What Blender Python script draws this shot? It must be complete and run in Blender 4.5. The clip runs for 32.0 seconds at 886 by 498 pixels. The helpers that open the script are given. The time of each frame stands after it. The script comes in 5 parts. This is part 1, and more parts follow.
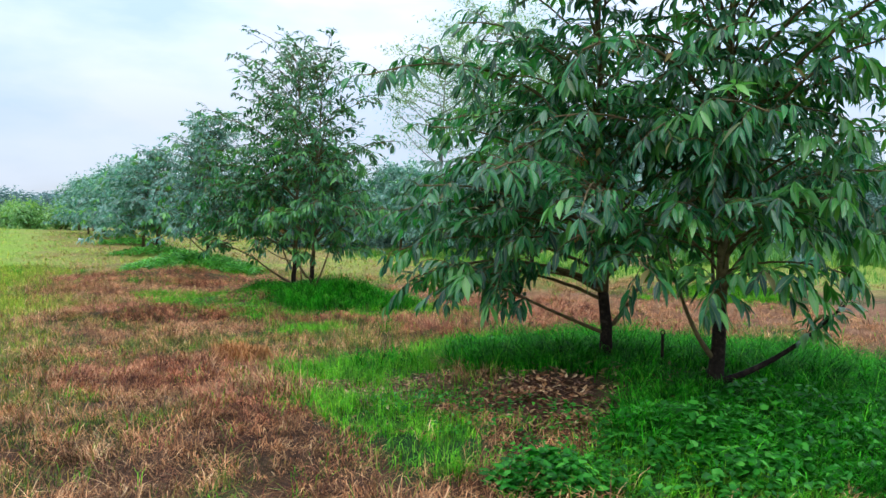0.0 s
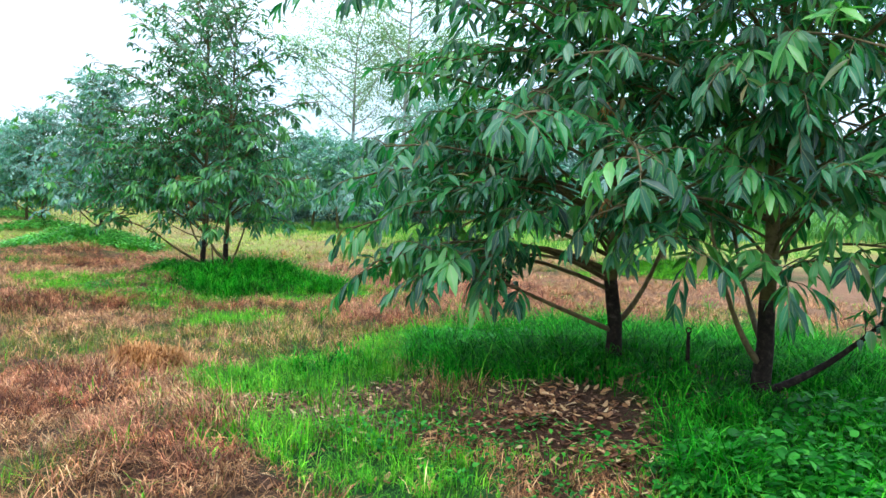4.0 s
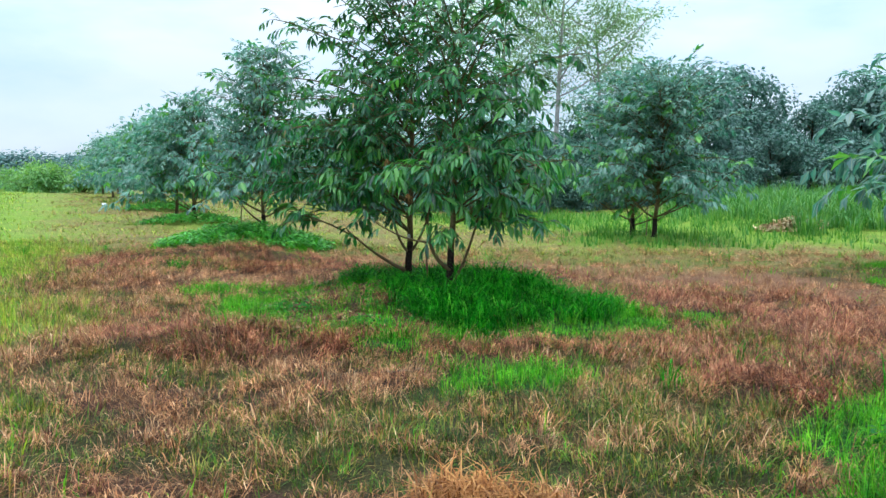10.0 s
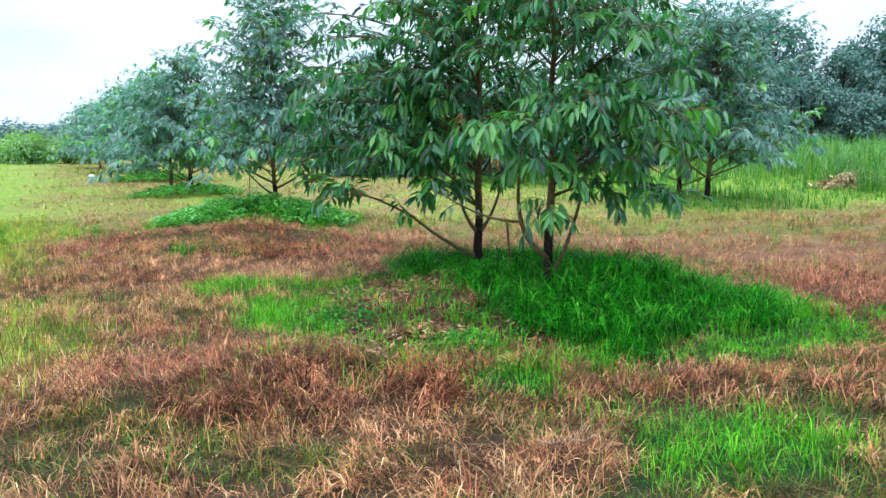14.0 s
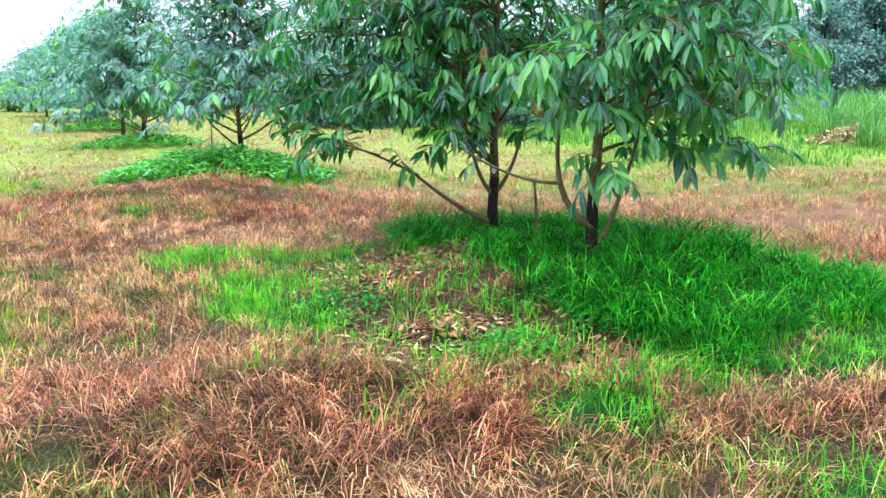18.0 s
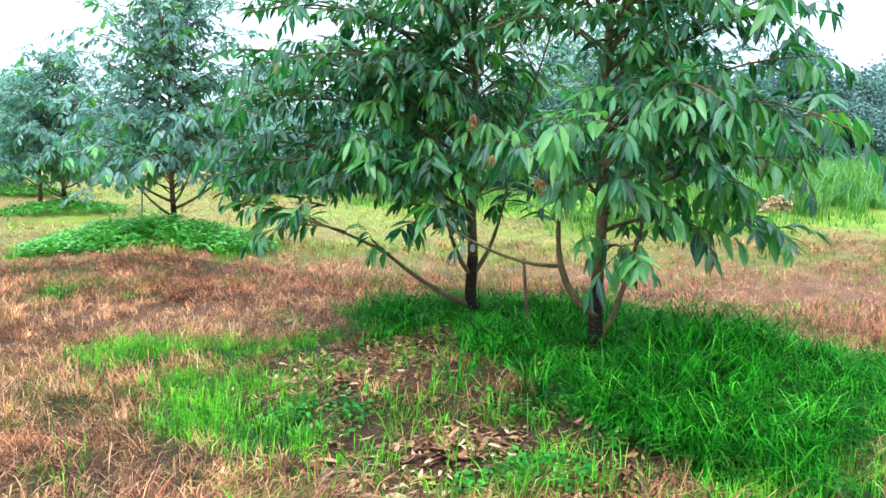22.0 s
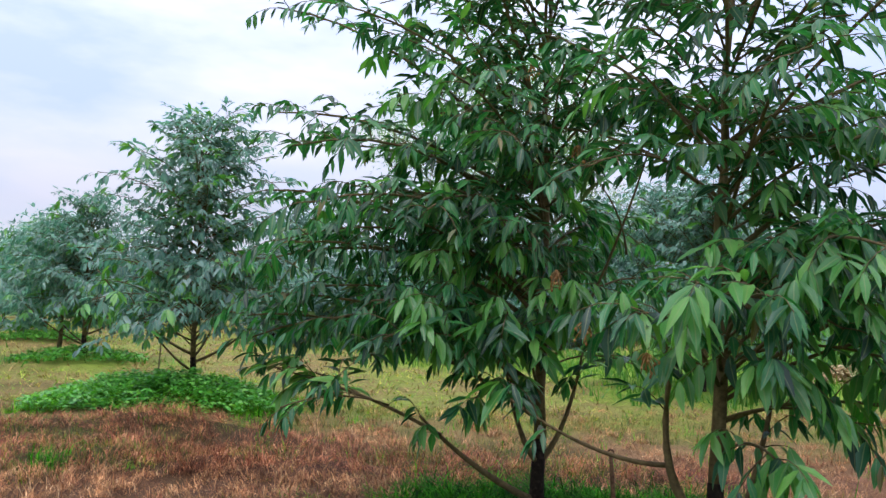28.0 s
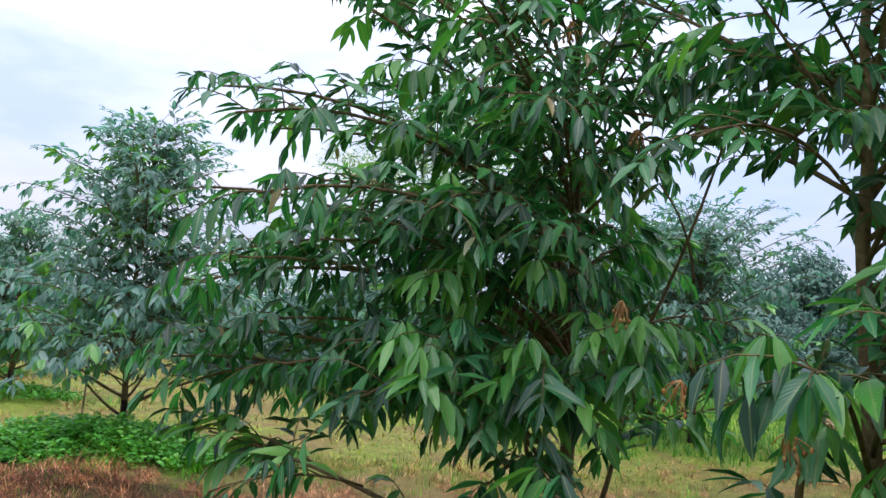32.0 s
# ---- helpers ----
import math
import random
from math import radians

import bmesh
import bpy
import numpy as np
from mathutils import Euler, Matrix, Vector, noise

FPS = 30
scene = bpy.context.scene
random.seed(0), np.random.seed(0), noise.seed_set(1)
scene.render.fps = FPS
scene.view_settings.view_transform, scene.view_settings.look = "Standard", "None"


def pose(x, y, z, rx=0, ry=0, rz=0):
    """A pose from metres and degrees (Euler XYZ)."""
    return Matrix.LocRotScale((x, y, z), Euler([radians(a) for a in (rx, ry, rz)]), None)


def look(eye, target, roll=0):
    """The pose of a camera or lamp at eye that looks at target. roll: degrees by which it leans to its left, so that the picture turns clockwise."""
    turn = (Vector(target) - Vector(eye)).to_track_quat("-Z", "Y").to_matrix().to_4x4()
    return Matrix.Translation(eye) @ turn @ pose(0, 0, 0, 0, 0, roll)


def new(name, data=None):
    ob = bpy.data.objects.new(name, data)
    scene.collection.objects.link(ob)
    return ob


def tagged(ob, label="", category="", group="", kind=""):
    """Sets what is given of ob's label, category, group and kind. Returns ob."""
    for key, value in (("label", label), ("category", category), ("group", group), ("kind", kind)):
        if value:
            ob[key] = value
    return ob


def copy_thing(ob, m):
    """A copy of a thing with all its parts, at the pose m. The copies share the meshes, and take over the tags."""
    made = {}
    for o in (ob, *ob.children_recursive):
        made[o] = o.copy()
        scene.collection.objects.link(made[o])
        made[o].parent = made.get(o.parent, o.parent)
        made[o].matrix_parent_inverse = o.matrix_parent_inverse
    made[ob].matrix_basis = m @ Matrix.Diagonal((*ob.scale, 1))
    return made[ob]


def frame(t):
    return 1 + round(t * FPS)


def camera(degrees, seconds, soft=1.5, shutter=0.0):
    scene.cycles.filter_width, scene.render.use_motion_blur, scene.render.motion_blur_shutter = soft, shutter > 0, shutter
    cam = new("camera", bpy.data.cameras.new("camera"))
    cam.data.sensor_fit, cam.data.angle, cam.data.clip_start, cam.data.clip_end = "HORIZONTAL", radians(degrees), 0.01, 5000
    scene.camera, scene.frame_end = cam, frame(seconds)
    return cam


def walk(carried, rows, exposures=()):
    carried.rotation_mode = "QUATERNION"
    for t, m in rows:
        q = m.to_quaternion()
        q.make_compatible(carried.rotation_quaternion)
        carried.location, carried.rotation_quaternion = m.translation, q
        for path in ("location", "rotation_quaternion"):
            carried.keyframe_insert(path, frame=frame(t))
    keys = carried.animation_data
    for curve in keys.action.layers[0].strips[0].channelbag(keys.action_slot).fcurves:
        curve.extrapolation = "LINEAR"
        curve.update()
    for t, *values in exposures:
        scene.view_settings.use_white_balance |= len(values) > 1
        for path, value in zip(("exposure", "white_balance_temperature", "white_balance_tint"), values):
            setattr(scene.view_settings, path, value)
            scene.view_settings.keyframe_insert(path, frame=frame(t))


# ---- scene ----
cam = camera(57.7, 32.0, 1.5)
METRES, EYE, TILT, LEAN, TURN = 13.514, 1.5, 0.0, 0.0, 0.0
ROWS = [
    (0.0, 0.0, 0.0, 0.0, 0.03, -1.36, -1.2),
    (0.5, -0.0015, 0.0128, -0.001, -2.52, -2.24, -1.2),
    (1.0, -0.0004, 0.0281, -0.0003, -2.54, -2.12, -1.73),
    (1.5, -0.0054, 0.041, -0.0005, -3.65, -1.83, -2.28),
    (2.0, -0.0155, 0.0545, 0.0006, -5.35, -1.53, -1.69),
    (2.5, -0.0184, 0.0694, -0.0015, -6.96, -2.47, -1.31),
    (4.5, -0.0369, 0.1281, -0.0002, -6.38, -3.2, -1.45),
    (5.0, -0.0392, 0.1453, 0.0002, -2.7, -3.27, -1.57),
    (5.5, -0.0528, 0.1651, -0.0, -0.1, -3.4, -1.72),
    (6.0, -0.0649, 0.1838, -0.0013, 0.19, -4.12, -1.09),
    (6.5, -0.0744, 0.2129, -0.0003, 2.4, -4.51, -0.67),
    (7.0, -0.0881, 0.2348, -0.0012, 2.56, -4.65, -1.43),
    (7.5, -0.1036, 0.2574, 0.0003, 1.57, -4.9, -1.32),
    (8.0, -0.1136, 0.286, 0.0007, 1.54, -4.93, -1.03),
    (8.5, -0.1267, 0.3103, 0.0001, 2.54, -4.57, -1.67),
    (9.0, -0.1433, 0.3315, 0.0024, 1.13, -4.06, -0.91),
    (9.5, -0.1541, 0.3563, 0.001, 0.34, -4.35, -0.25),
    (10.0, -0.1668, 0.3811, 0.0013, 1.57, -4.32, -0.59),
    (10.5, -0.1842, 0.4038, 0.0043, 0.74, -4.18, -0.09),
    (11.0, -0.1931, 0.4268, 0.0047, -0.52, -3.19, 0.82),
    (11.5, -0.2003, 0.4504, 0.0058, 0.67, -1.67, 0.28),
    (12.0, -0.2136, 0.4737, 0.0056, 2.12, -1.57, -0.15),
    (12.5, -0.2224, 0.4919, 0.0051, 1.62, -2.38, 0.8),
    (13.0, -0.2264, 0.5186, 0.0039, 1.16, -3.65, 1.38),
    (13.5, -0.2316, 0.5359, 0.0026, 1.64, -6.74, 1.06),
    (14.0, -0.2426, 0.553, 0.0028, 0.84, -7.06, 0.8),
    (14.5, -0.2478, 0.5687, 0.0008, -0.53, -9.51, 1.21),
    (15.0, -0.2493, 0.5891, 0.0009, -0.52, -9.05, 1.16),
    (15.5, -0.2574, 0.6035, 0.0003, -0.61, -8.88, 0.68),
    (17.5, -0.2704, 0.6503, -0.0016, -2.5, -10.39, 1.0),
    (18.0, -0.2772, 0.6602, -0.0019, -1.92, -10.44, 0.29),
    (18.5, -0.2859, 0.6688, -0.0006, -2.97, -10.73, 0.86),
    (19.0, -0.2891, 0.6802, -0.0028, -5.0, -11.13, 0.56),
    (19.5, -0.2893, 0.698, -0.0016, -4.51, -10.64, -0.04),
    (20.0, -0.294, 0.7084, -0.0008, -4.38, -9.19, -0.57),
    (20.5, -0.2991, 0.7145, 0.0005, -5.57, -8.16, -0.19),
    (21.0, -0.3016, 0.717, 0.0007, -7.2, -7.57, -0.01),
    (21.5, -0.3024, 0.7189, 0.0015, -7.1, -6.85, 0.12),
    (22.0, -0.304, 0.7202, 0.0021, -7.14, -5.93, -0.09),
    (22.5, -0.3072, 0.7241, 0.0027, -8.31, -4.12, -0.08),
    (23.0, -0.3069, 0.7422, 0.0017, -7.7, -3.67, 0.18),
    (23.5, -0.3064, 0.7569, 0.0031, -4.92, -3.45, 0.05),
    (24.0, -0.3106, 0.7659, 0.004, -6.0, -3.16, -0.58),
    (24.5, -0.3186, 0.7733, 0.0052, -12.05, -0.93, -0.27),
    (25.0, -0.3219, 0.7764, 0.0043, -11.76, -0.53, 0.39),
    (25.5, -0.3201, 0.7798, 0.0044, -10.25, 0.46, -0.08),
    (27.5, -0.3193, 0.7885, 0.0062, -9.54, 6.73, -0.73),
    (28.0, -0.3143, 0.7985, 0.0057, -5.33, 5.03, -1.81),
    (28.5, -0.3188, 0.8128, 0.0043, -5.45, 3.24, -2.56),
    (29.0, -0.3272, 0.8262, 0.0061, -8.39, 3.64, -1.28),
    (29.5, -0.3281, 0.8298, 0.0062, -8.82, 3.41, -0.22),
    (30.0, -0.3268, 0.8306, 0.0067, -9.33, 4.28, -0.47),
    (30.5, -0.327, 0.833, 0.0069, -9.96, 5.18, -1.01),
    (31.0, -0.3235, 0.8542, 0.0051, -9.22, 4.8, -1.2),
    (31.5, -0.3176, 0.8792, 0.0087, -7.74, 5.77, -2.17),
    (32.0, -0.3183, 0.9074, 0.0089, -8.23, 7.82, -2.8),
]
EXPOSURES = [(0.0, -0.47, 5790, 14), (1.0, -0.33, 5580, 12), (2.5, -0.12, 5580, 9), (5.0, 0.17, 5580, 8), (6.0, 0.11, 5580, 7), (7.5, -0.19, 5580, 6),
             (9.0, -0.31, 5580, 5), (12.0, -0.41, 5700, 19), (13.0, -0.29, 5700, 19), (15.0, 0.19, 5580, 9), (18.0, 0.54, 5580, 13), (20.0, 0.62, 5580, 14),
             (22.0, 0.47, 5580, 14), (25.0, 0.21, 5580, 12), (27.5, -0.62, 6040, 24), (30.0, -0.47, 5990, 22), (32.0, -0.53, 6040, 24)]
walk(cam, [(t, pose(0, 0, EYE, TILT, LEAN, TURN) @ pose(METRES * x, METRES * y, METRES * z, 90 + pitch, roll, yaw)) for t, x, y, z, yaw, pitch, roll in ROWS], EXPOSURES)

# ---- world, sun ----
SUN_EL, SUN_AZ = 72.0, 200.0
world = bpy.data.worlds.new("overcast_sky")
scene.world = world
world.use_nodes = True
wn, wl = world.node_tree.nodes, world.node_tree.links
wn.clear()
w_out = wn.new("ShaderNodeOutputWorld")
w_bg = wn.new("ShaderNodeBackground")
w_sky = wn.new("ShaderNodeTexSky")
w_sky.sky_type, w_sky.sun_disc = "NISHITA", False
w_sky.sun_elevation, w_sky.sun_rotation = radians(SUN_EL), radians(SUN_AZ)
w_sky.air_density, w_sky.dust_density = 1.0, 2.0
w_tc = wn.new("ShaderNodeTexCoord")
w_map = wn.new("ShaderNodeMapping")
w_map.inputs["Scale"].default_value = (1.0, 1.0, 3.2)
w_noise = wn.new("ShaderNodeTexNoise")
w_noise.inputs["Scale"].default_value, w_noise.inputs["Detail"].default_value = 2.1, 7.0
w_noise.inputs["Roughness"].default_value = 0.55
w_ramp = wn.new("ShaderNodeValToRGB")
w_ramp.color_ramp.elements[0].position, w_ramp.color_ramp.elements[0].color = 0.38, (0.32, 0.32, 0.32, 1)
w_ramp.color_ramp.elements[1].position, w_ramp.color_ramp.elements[1].color = 0.60, (1, 1, 1, 1)
w_scale = wn.new("ShaderNodeVectorMath")
w_scale.operation = "SCALE"
w_scale.inputs["Scale"].default_value = 0.22
w_mix = wn.new("ShaderNodeMix")
w_mix.data_type = "RGBA"
w_mix.inputs["B"].default_value = (0.96, 1.02, 1.07, 1)
w_sep = wn.new("ShaderNodeSeparateXYZ")
w_el = wn.new("ShaderNodeMapRange")
w_el.inputs["From Min"].default_value, w_el.inputs["From Max"].default_value = 0.12, 1.0
w_el.inputs["To Min"].default_value, w_el.inputs["To Max"].default_value = 1.22, 4.0
wl.new(w_tc.outputs["Generated"], w_map.inputs["Vector"])
wl.new(w_map.outputs["Vector"], w_noise.inputs["Vector"])
wl.new(w_noise.outputs["Fac"], w_ramp.inputs["Fac"])
wl.new(w_sky.outputs["Color"], w_scale.inputs[0])
wl.new(w_scale.outputs["Vector"], w_mix.inputs["A"])
wl.new(w_ramp.outputs["Color"], w_mix.inputs["Factor"])
wl.new(w_tc.outputs["Generated"], w_sep.inputs["Vector"])
wl.new(w_sep.outputs["Z"], w_el.inputs["Value"])
wl.new(w_mix.outputs["Result"], w_bg.inputs["Color"])
wl.new(w_el.outputs["Result"], w_bg.inputs["Strength"])
wl.new(w_bg.outputs["Background"], w_out.inputs["Surface"])

sun = new("sun", bpy.data.lights.new("sun", "SUN"))
sun.data.energy, sun.data.angle, sun.data.color = 1.3, radians(40), (1.0, 0.97, 0.92)
sun.matrix_world = look((0, 0, 30), (30 * math.cos(radians(SUN_EL)) * math.sin(radians(SUN_AZ + 180)),
                                     30 * math.cos(radians(SUN_EL)) * math.cos(radians(SUN_AZ + 180)), 30 - 30 * math.sin(radians(SUN_EL))))


# ---- materials ----
def nodes(name):
    m = bpy.data.materials.new(name)
    m.use_nodes = True
    m.node_tree.nodes.clear()
    return m, m.node_tree.nodes, m.node_tree.links


def ramp(n, stops):
    r = n.new("ShaderNodeValToRGB")
    e = r.color_ramp.elements
    while len(e) < len(stops):
        e.new(0.5)
    for k, (p, c) in enumerate(stops):
        e[k].position, e[k].color = p, (*c, 1)
    return r


def noise_tex(n, l, scale, detail=4, rough=0.55, coords="Object"):
    tc = n.new("ShaderNodeTexCoord")
    t = n.new("ShaderNodeTexNoise")
    t.inputs["Scale"].default_value, t.inputs["Detail"].default_value, t.inputs["Roughness"].default_value = scale, detail, rough
    l.new(tc.outputs[coords], t.inputs["Vector"])
    return t


def mixer(n, l, fac, a, b, mode="MIX"):
    x = n.new("ShaderNodeMix")
    x.data_type, x.blend_type = "RGBA", mode
    for key, v in (("Factor", fac), ("A", a), ("B", b)):
        if isinstance(v, (int, float)):
            x.inputs[key].default_value = v
        elif isinstance(v, tuple):
            x.inputs[key].default_value = (*v, 1)
        else:
            l.new(v, x.inputs[key])
    return x.outputs["Result"]


def finish(m, n, l, color, rough, through_light=0.0, bump=None, bump_strength=0.3, bump_distance=0.01, spec=0.5, tint=(1.0, 1.0, 1.0), leaf_sheen=0.0):
    p = n.new("ShaderNodeBsdfPrincipled")
    p.inputs["Roughness"].default_value = rough
    p.inputs["Specular IOR Level"].default_value = spec
    # sheen pales the leaves; on tree crowns it stands in for haze and glare
    p.inputs["Sheen Weight"].default_value, p.inputs["Sheen Roughness"].default_value = leaf_sheen, 0.45
    l.new(color, p.inputs["Base Color"])
    o = n.new("ShaderNodeOutputMaterial")
    if bump is not None:
        b = n.new("ShaderNodeBump")
        b.inputs["Strength"].default_value, b.inputs["Distance"].default_value = bump_strength, bump_distance
        l.new(bump, b.inputs["Height"])
        l.new(b.outputs["Normal"], p.inputs["Normal"])
    if through_light:
        t = n.new("ShaderNodeBsdfTranslucent")
        l.new(mixer(n, l, 1.0, color, tint, "MULTIPLY"), t.inputs["Color"])
        s = n.new("ShaderNodeMixShader")
        s.inputs["Fac"].default_value = through_light
        l.new(p.outputs["BSDF"], s.inputs[1])
        l.new(t.outputs["BSDF"], s.inputs[2])
        l.new(s.outputs["Shader"], o.inputs["Surface"])
    else:
        l.new(p.outputs["BSDF"], o.inputs["Surface"])
    return m


def chance(n, l):
    """A random number for each loose piece and each object."""
    g, ob = n.new("ShaderNodeNewGeometry"), n.new("ShaderNodeObjectInfo")
    a, f = n.new("ShaderNodeMath"), n.new("ShaderNodeMath")
    a.operation, f.operation = "ADD", "FRACT"
    l.new(g.outputs["Random Per Island"], a.inputs[0])
    l.new(ob.outputs["Random"], a.inputs[1])
    l.new(a.outputs[0], f.inputs[0])
    return f.outputs[0]


def leaf_material(name, stops, rough=0.36, spec=0.6, rib=True, through_light=0.25, tint=(1.6, 1.5, 0.5), patchy=False, leaf_sheen=0.0):
    m, n, l = nodes(name)
    r = ramp(n, stops)
    l.new(chance(n, l), r.inputs["Fac"])
    blotch = noise_tex(n, l, 2.2, 2)
    br = ramp(n, [(0.3, (0.72, 0.78, 0.75)), (0.7, (1.2, 1.12, 1.0))])
    l.new(blotch.outputs["Fac"], br.inputs["Fac"])
    col = mixer(n, l, 1.0, r.outputs["Color"], br.outputs["Color"], "MULTIPLY")
    if patchy:
        # light and dark patches; the dark ones stand in for shade between clumps
        clump_shade = noise_tex(n, l, 6.5, 4, 0.65)
        cr = ramp(n, [(0.36, (0.20, 0.18, 0.16)), (0.5, (0.88, 0.88, 0.88)), (0.64, (1.6, 1.6, 1.6))])
        l.new(clump_shade.outputs["Fac"], cr.inputs["Fac"])
        col = mixer(n, l, 1.0, col, cr.outputs["Color"], "MULTIPLY")
    height = None
    if rib:
        at = n.new("ShaderNodeAttribute")
        at.attribute_name = "across"
        rr = ramp(n, [(0.0, (1, 1, 1)), (0.16, (0, 0, 0))])
        l.new(at.outputs["Fac"], rr.inputs["Fac"])
        col = mixer(n, l, rr.outputs["Color"], col, mixer(n, l, 0.5, col, (0.30, 0.34, 0.12)))
        al = n.new("ShaderNodeAttribute")
        al.attribute_name = "along"
        k, c, s = n.new("ShaderNodeMath"), n.new("ShaderNodeMath"), n.new("ShaderNodeMath")
        k.operation, c.operation, s.operation = "MULTIPLY_ADD", "MULTIPLY", "SINE"
        l.new(al.outputs["Fac"], k.inputs[0])
        k.inputs[1].default_value = 80.0
        c.inputs[1].default_value = -22.0
        l.new(at.outputs["Fac"], c.inputs[0])
        l.new(c.outputs[0], k.inputs[2])
        l.new(k.outputs[0], s.inputs[0])
        height = s.outputs[0]
    return finish(m, n, l, col, rough, through_light, height, 0.12, 0.004, spec, tint, leaf_sheen)


def simple(name, stops, scale, rough, bump=0.3, detail=6, spec=0.3, distance=0.01):
    m, n, l = nodes(name)
    t = noise_tex(n, l, scale, detail, 0.6)
    r = ramp(n, stops)
    l.new(t.outputs["Fac"], r.inputs["Fac"])
    big = noise_tex(n, l, scale * 0.13, 3)
    b = ramp(n, [(0.3, (0.7, 0.7, 0.7)), (0.7, (1.2, 1.2, 1.2))])
    l.new(big.outputs["Fac"], b.inputs["Fac"])
    return finish(m, n, l, mixer(n, l, 1.0, r.outputs["Color"], b.outputs["Color"], "MULTIPLY"), rough, 0, t.outputs["Fac"], bump, distance, spec)


DURIAN = leaf_material("durian_leaf", [(0.0, (0.006, 0.042, 0.018)), (0.45, (0.017, 0.122, 0.042)), (0.74, (0.034, 0.20, 0.058)), (0.91, (0.064, 0.28, 0.07)),
                                       (0.95, (0.09, 0.20, 0.10)), (0.98, (0.12, 0.25, 0.14)), (1.0, (0.23, 0.15, 0.04))], rough=0.30, spec=0.48, through_light=0.36, tint=(1.1, 1.6, 0.8), leaf_sheen=0.02)
# paler, bluer copy of DURIAN whose tint and sheen stand in for haze
DURIAN_HAZED = leaf_material("haze_tinted_durian_leaf", [(0.0, (0.032, 0.120, 0.095)), (0.4, (0.062, 0.205, 0.150)), (0.75, (0.105, 0.29, 0.20)), (0.88, (0.17, 0.32, 0.27)), (1.0, (0.27, 0.39, 0.35))], rough=0.44, spec=0.8, through_light=0.42, tint=(1.1, 1.5, 1.3), leaf_sheen=0.8)
DURIAN_NEW = leaf_material("fresh_durian_leaf", [(0.0, (0.034, 0.17, 0.030)), (0.5, (0.070, 0.28, 0.045)), (1.0, (0.17, 0.42, 0.08))], rough=0.31, spec=0.6, through_light=0.34, tint=(1.2, 1.5, 0.6), leaf_sheen=0.1)
# bluish lift and sheen put some haze into the colour of these woods
WOODLAND = leaf_material("woodland_leaf", [(0.0, (0.028, 0.095, 0.072)), (0.6, (0.062, 0.17, 0.125)), (1.0, (0.14, 0.27, 0.20))], 0.48, 0.7, False, 0.35, (1.1, 1.4, 1.2), leaf_sheen=0.35)
HAY = leaf_material("bleached_hay", [(0.0, (0.14, 0.10, 0.028)), (0.5, (0.31, 0.215, 0.075)), (1.0, (0.48, 0.34, 0.15))], 0.7, 0.2, False, 0.2, (1.1, 1.0, 0.9))
# aerial haze put into the base colour of the far trees, with pale sheen
FARWOOD_HAZED = leaf_material("haze_tinted_woodland_leaf", [(0.0, (0.050, 0.125, 0.120)), (0.6, (0.095, 0.21, 0.19)), (1.0, (0.17, 0.30, 0.27))], 0.5, 0.5, False, 0.35, (1.1, 1.3, 1.2), leaf_sheen=0.4)
HUSK = leaf_material("dry_husk", [(0.0, (0.30, 0.19, 0.09)), (0.5, (0.52, 0.37, 0.20)), (1.0, (0.70, 0.56, 0.36))], 0.7, 0.2, False, 0.0)
FEATHERY = leaf_material("feathery_leaf", [(0.0, (0.13, 0.28, 0.17)), (0.7, (0.22, 0.38, 0.24)), (1.0, (0.34, 0.47, 0.28))], 0.5, 0.4, False, 0.4)
SHRUB = leaf_material("shrub_leaf", [(0.0, (0.09, 0.24, 0.07)), (0.6, (0.19, 0.40, 0.13)), (1.0, (0.32, 0.50, 0.22))], 0.45, 0.4, False, 0.35)
WEED = leaf_material("weed_leaf", [(0.0, (0.008, 0.080, 0.006)), (0.6, (0.024, 0.19, 0.010)), (1.0, (0.08, 0.34, 0.03))], 0.5, 0.2, False, 0.3, (1.1, 1.5, 0.5))
# paler than WEED, which puts front light on the mound into the colour
CREEPER = leaf_material("creeper_leaf", [(0.0, (0.034, 0.20, 0.02)), (0.6, (0.10, 0.42, 0.045)), (1.0, (0.24, 0.56, 0.12))], 0.42, 0.5, False, 0.35, leaf_sheen=0.1)
GRASS = leaf_material("lush_grass", [(0.0, (0.008, 0.075, 0.004)), (0.5, (0.024, 0.205, 0.006)), (0.85, (0.055, 0.35, 0.010)), (1.0, (0.14, 0.43, 0.03))], 0.65, 0.06, False, 0.35, (1.0, 1.5, 0.4), patchy=True)
MEADOW = leaf_material("meadow_grass", [(0.0, (0.10, 0.24, 0.015)), (0.5, (0.22, 0.38, 0.025)), (0.8, (0.36, 0.42, 0.05)), (1.0, (0.48, 0.38, 0.12))], 0.55, 0.3, False, 0.35, patchy=True)
FRESH = leaf_material("bright_young_grass", [(0.0, (0.05, 0.25, 0.008)), (0.6, (0.115, 0.41, 0.012)), (1.0, (0.24, 0.49, 0.03))], 0.6, 0.15, False, 0.4, (1.3, 1.4, 0.4), patchy=True)
LANE = leaf_material("lane_grass", [(0.0, (0.035, 0.15, 0.02)), (0.5, (0.085, 0.27, 0.035)), (1.0, (0.20, 0.36, 0.07))], 0.5, 0.3, False, 0.35)
BANK = leaf_material("bank_grass", [(0.0, (0.04, 0.16, 0.03)), (0.5, (0.09, 0.27, 0.06)), (1.0, (0.20, 0.38, 0.13))], 0.5, 0.3, False, 0.35)
PALE = leaf_material("yellowing_grass", [(0.0, (0.030, 0.090, 0.010)), (0.4, (0.085, 0.180, 0.018)), (0.75, (0.20, 0.23, 0.035)), (1.0, (0.42, 0.28, 0.09))], 0.6, 0.25, False, 0.3, patchy=True)
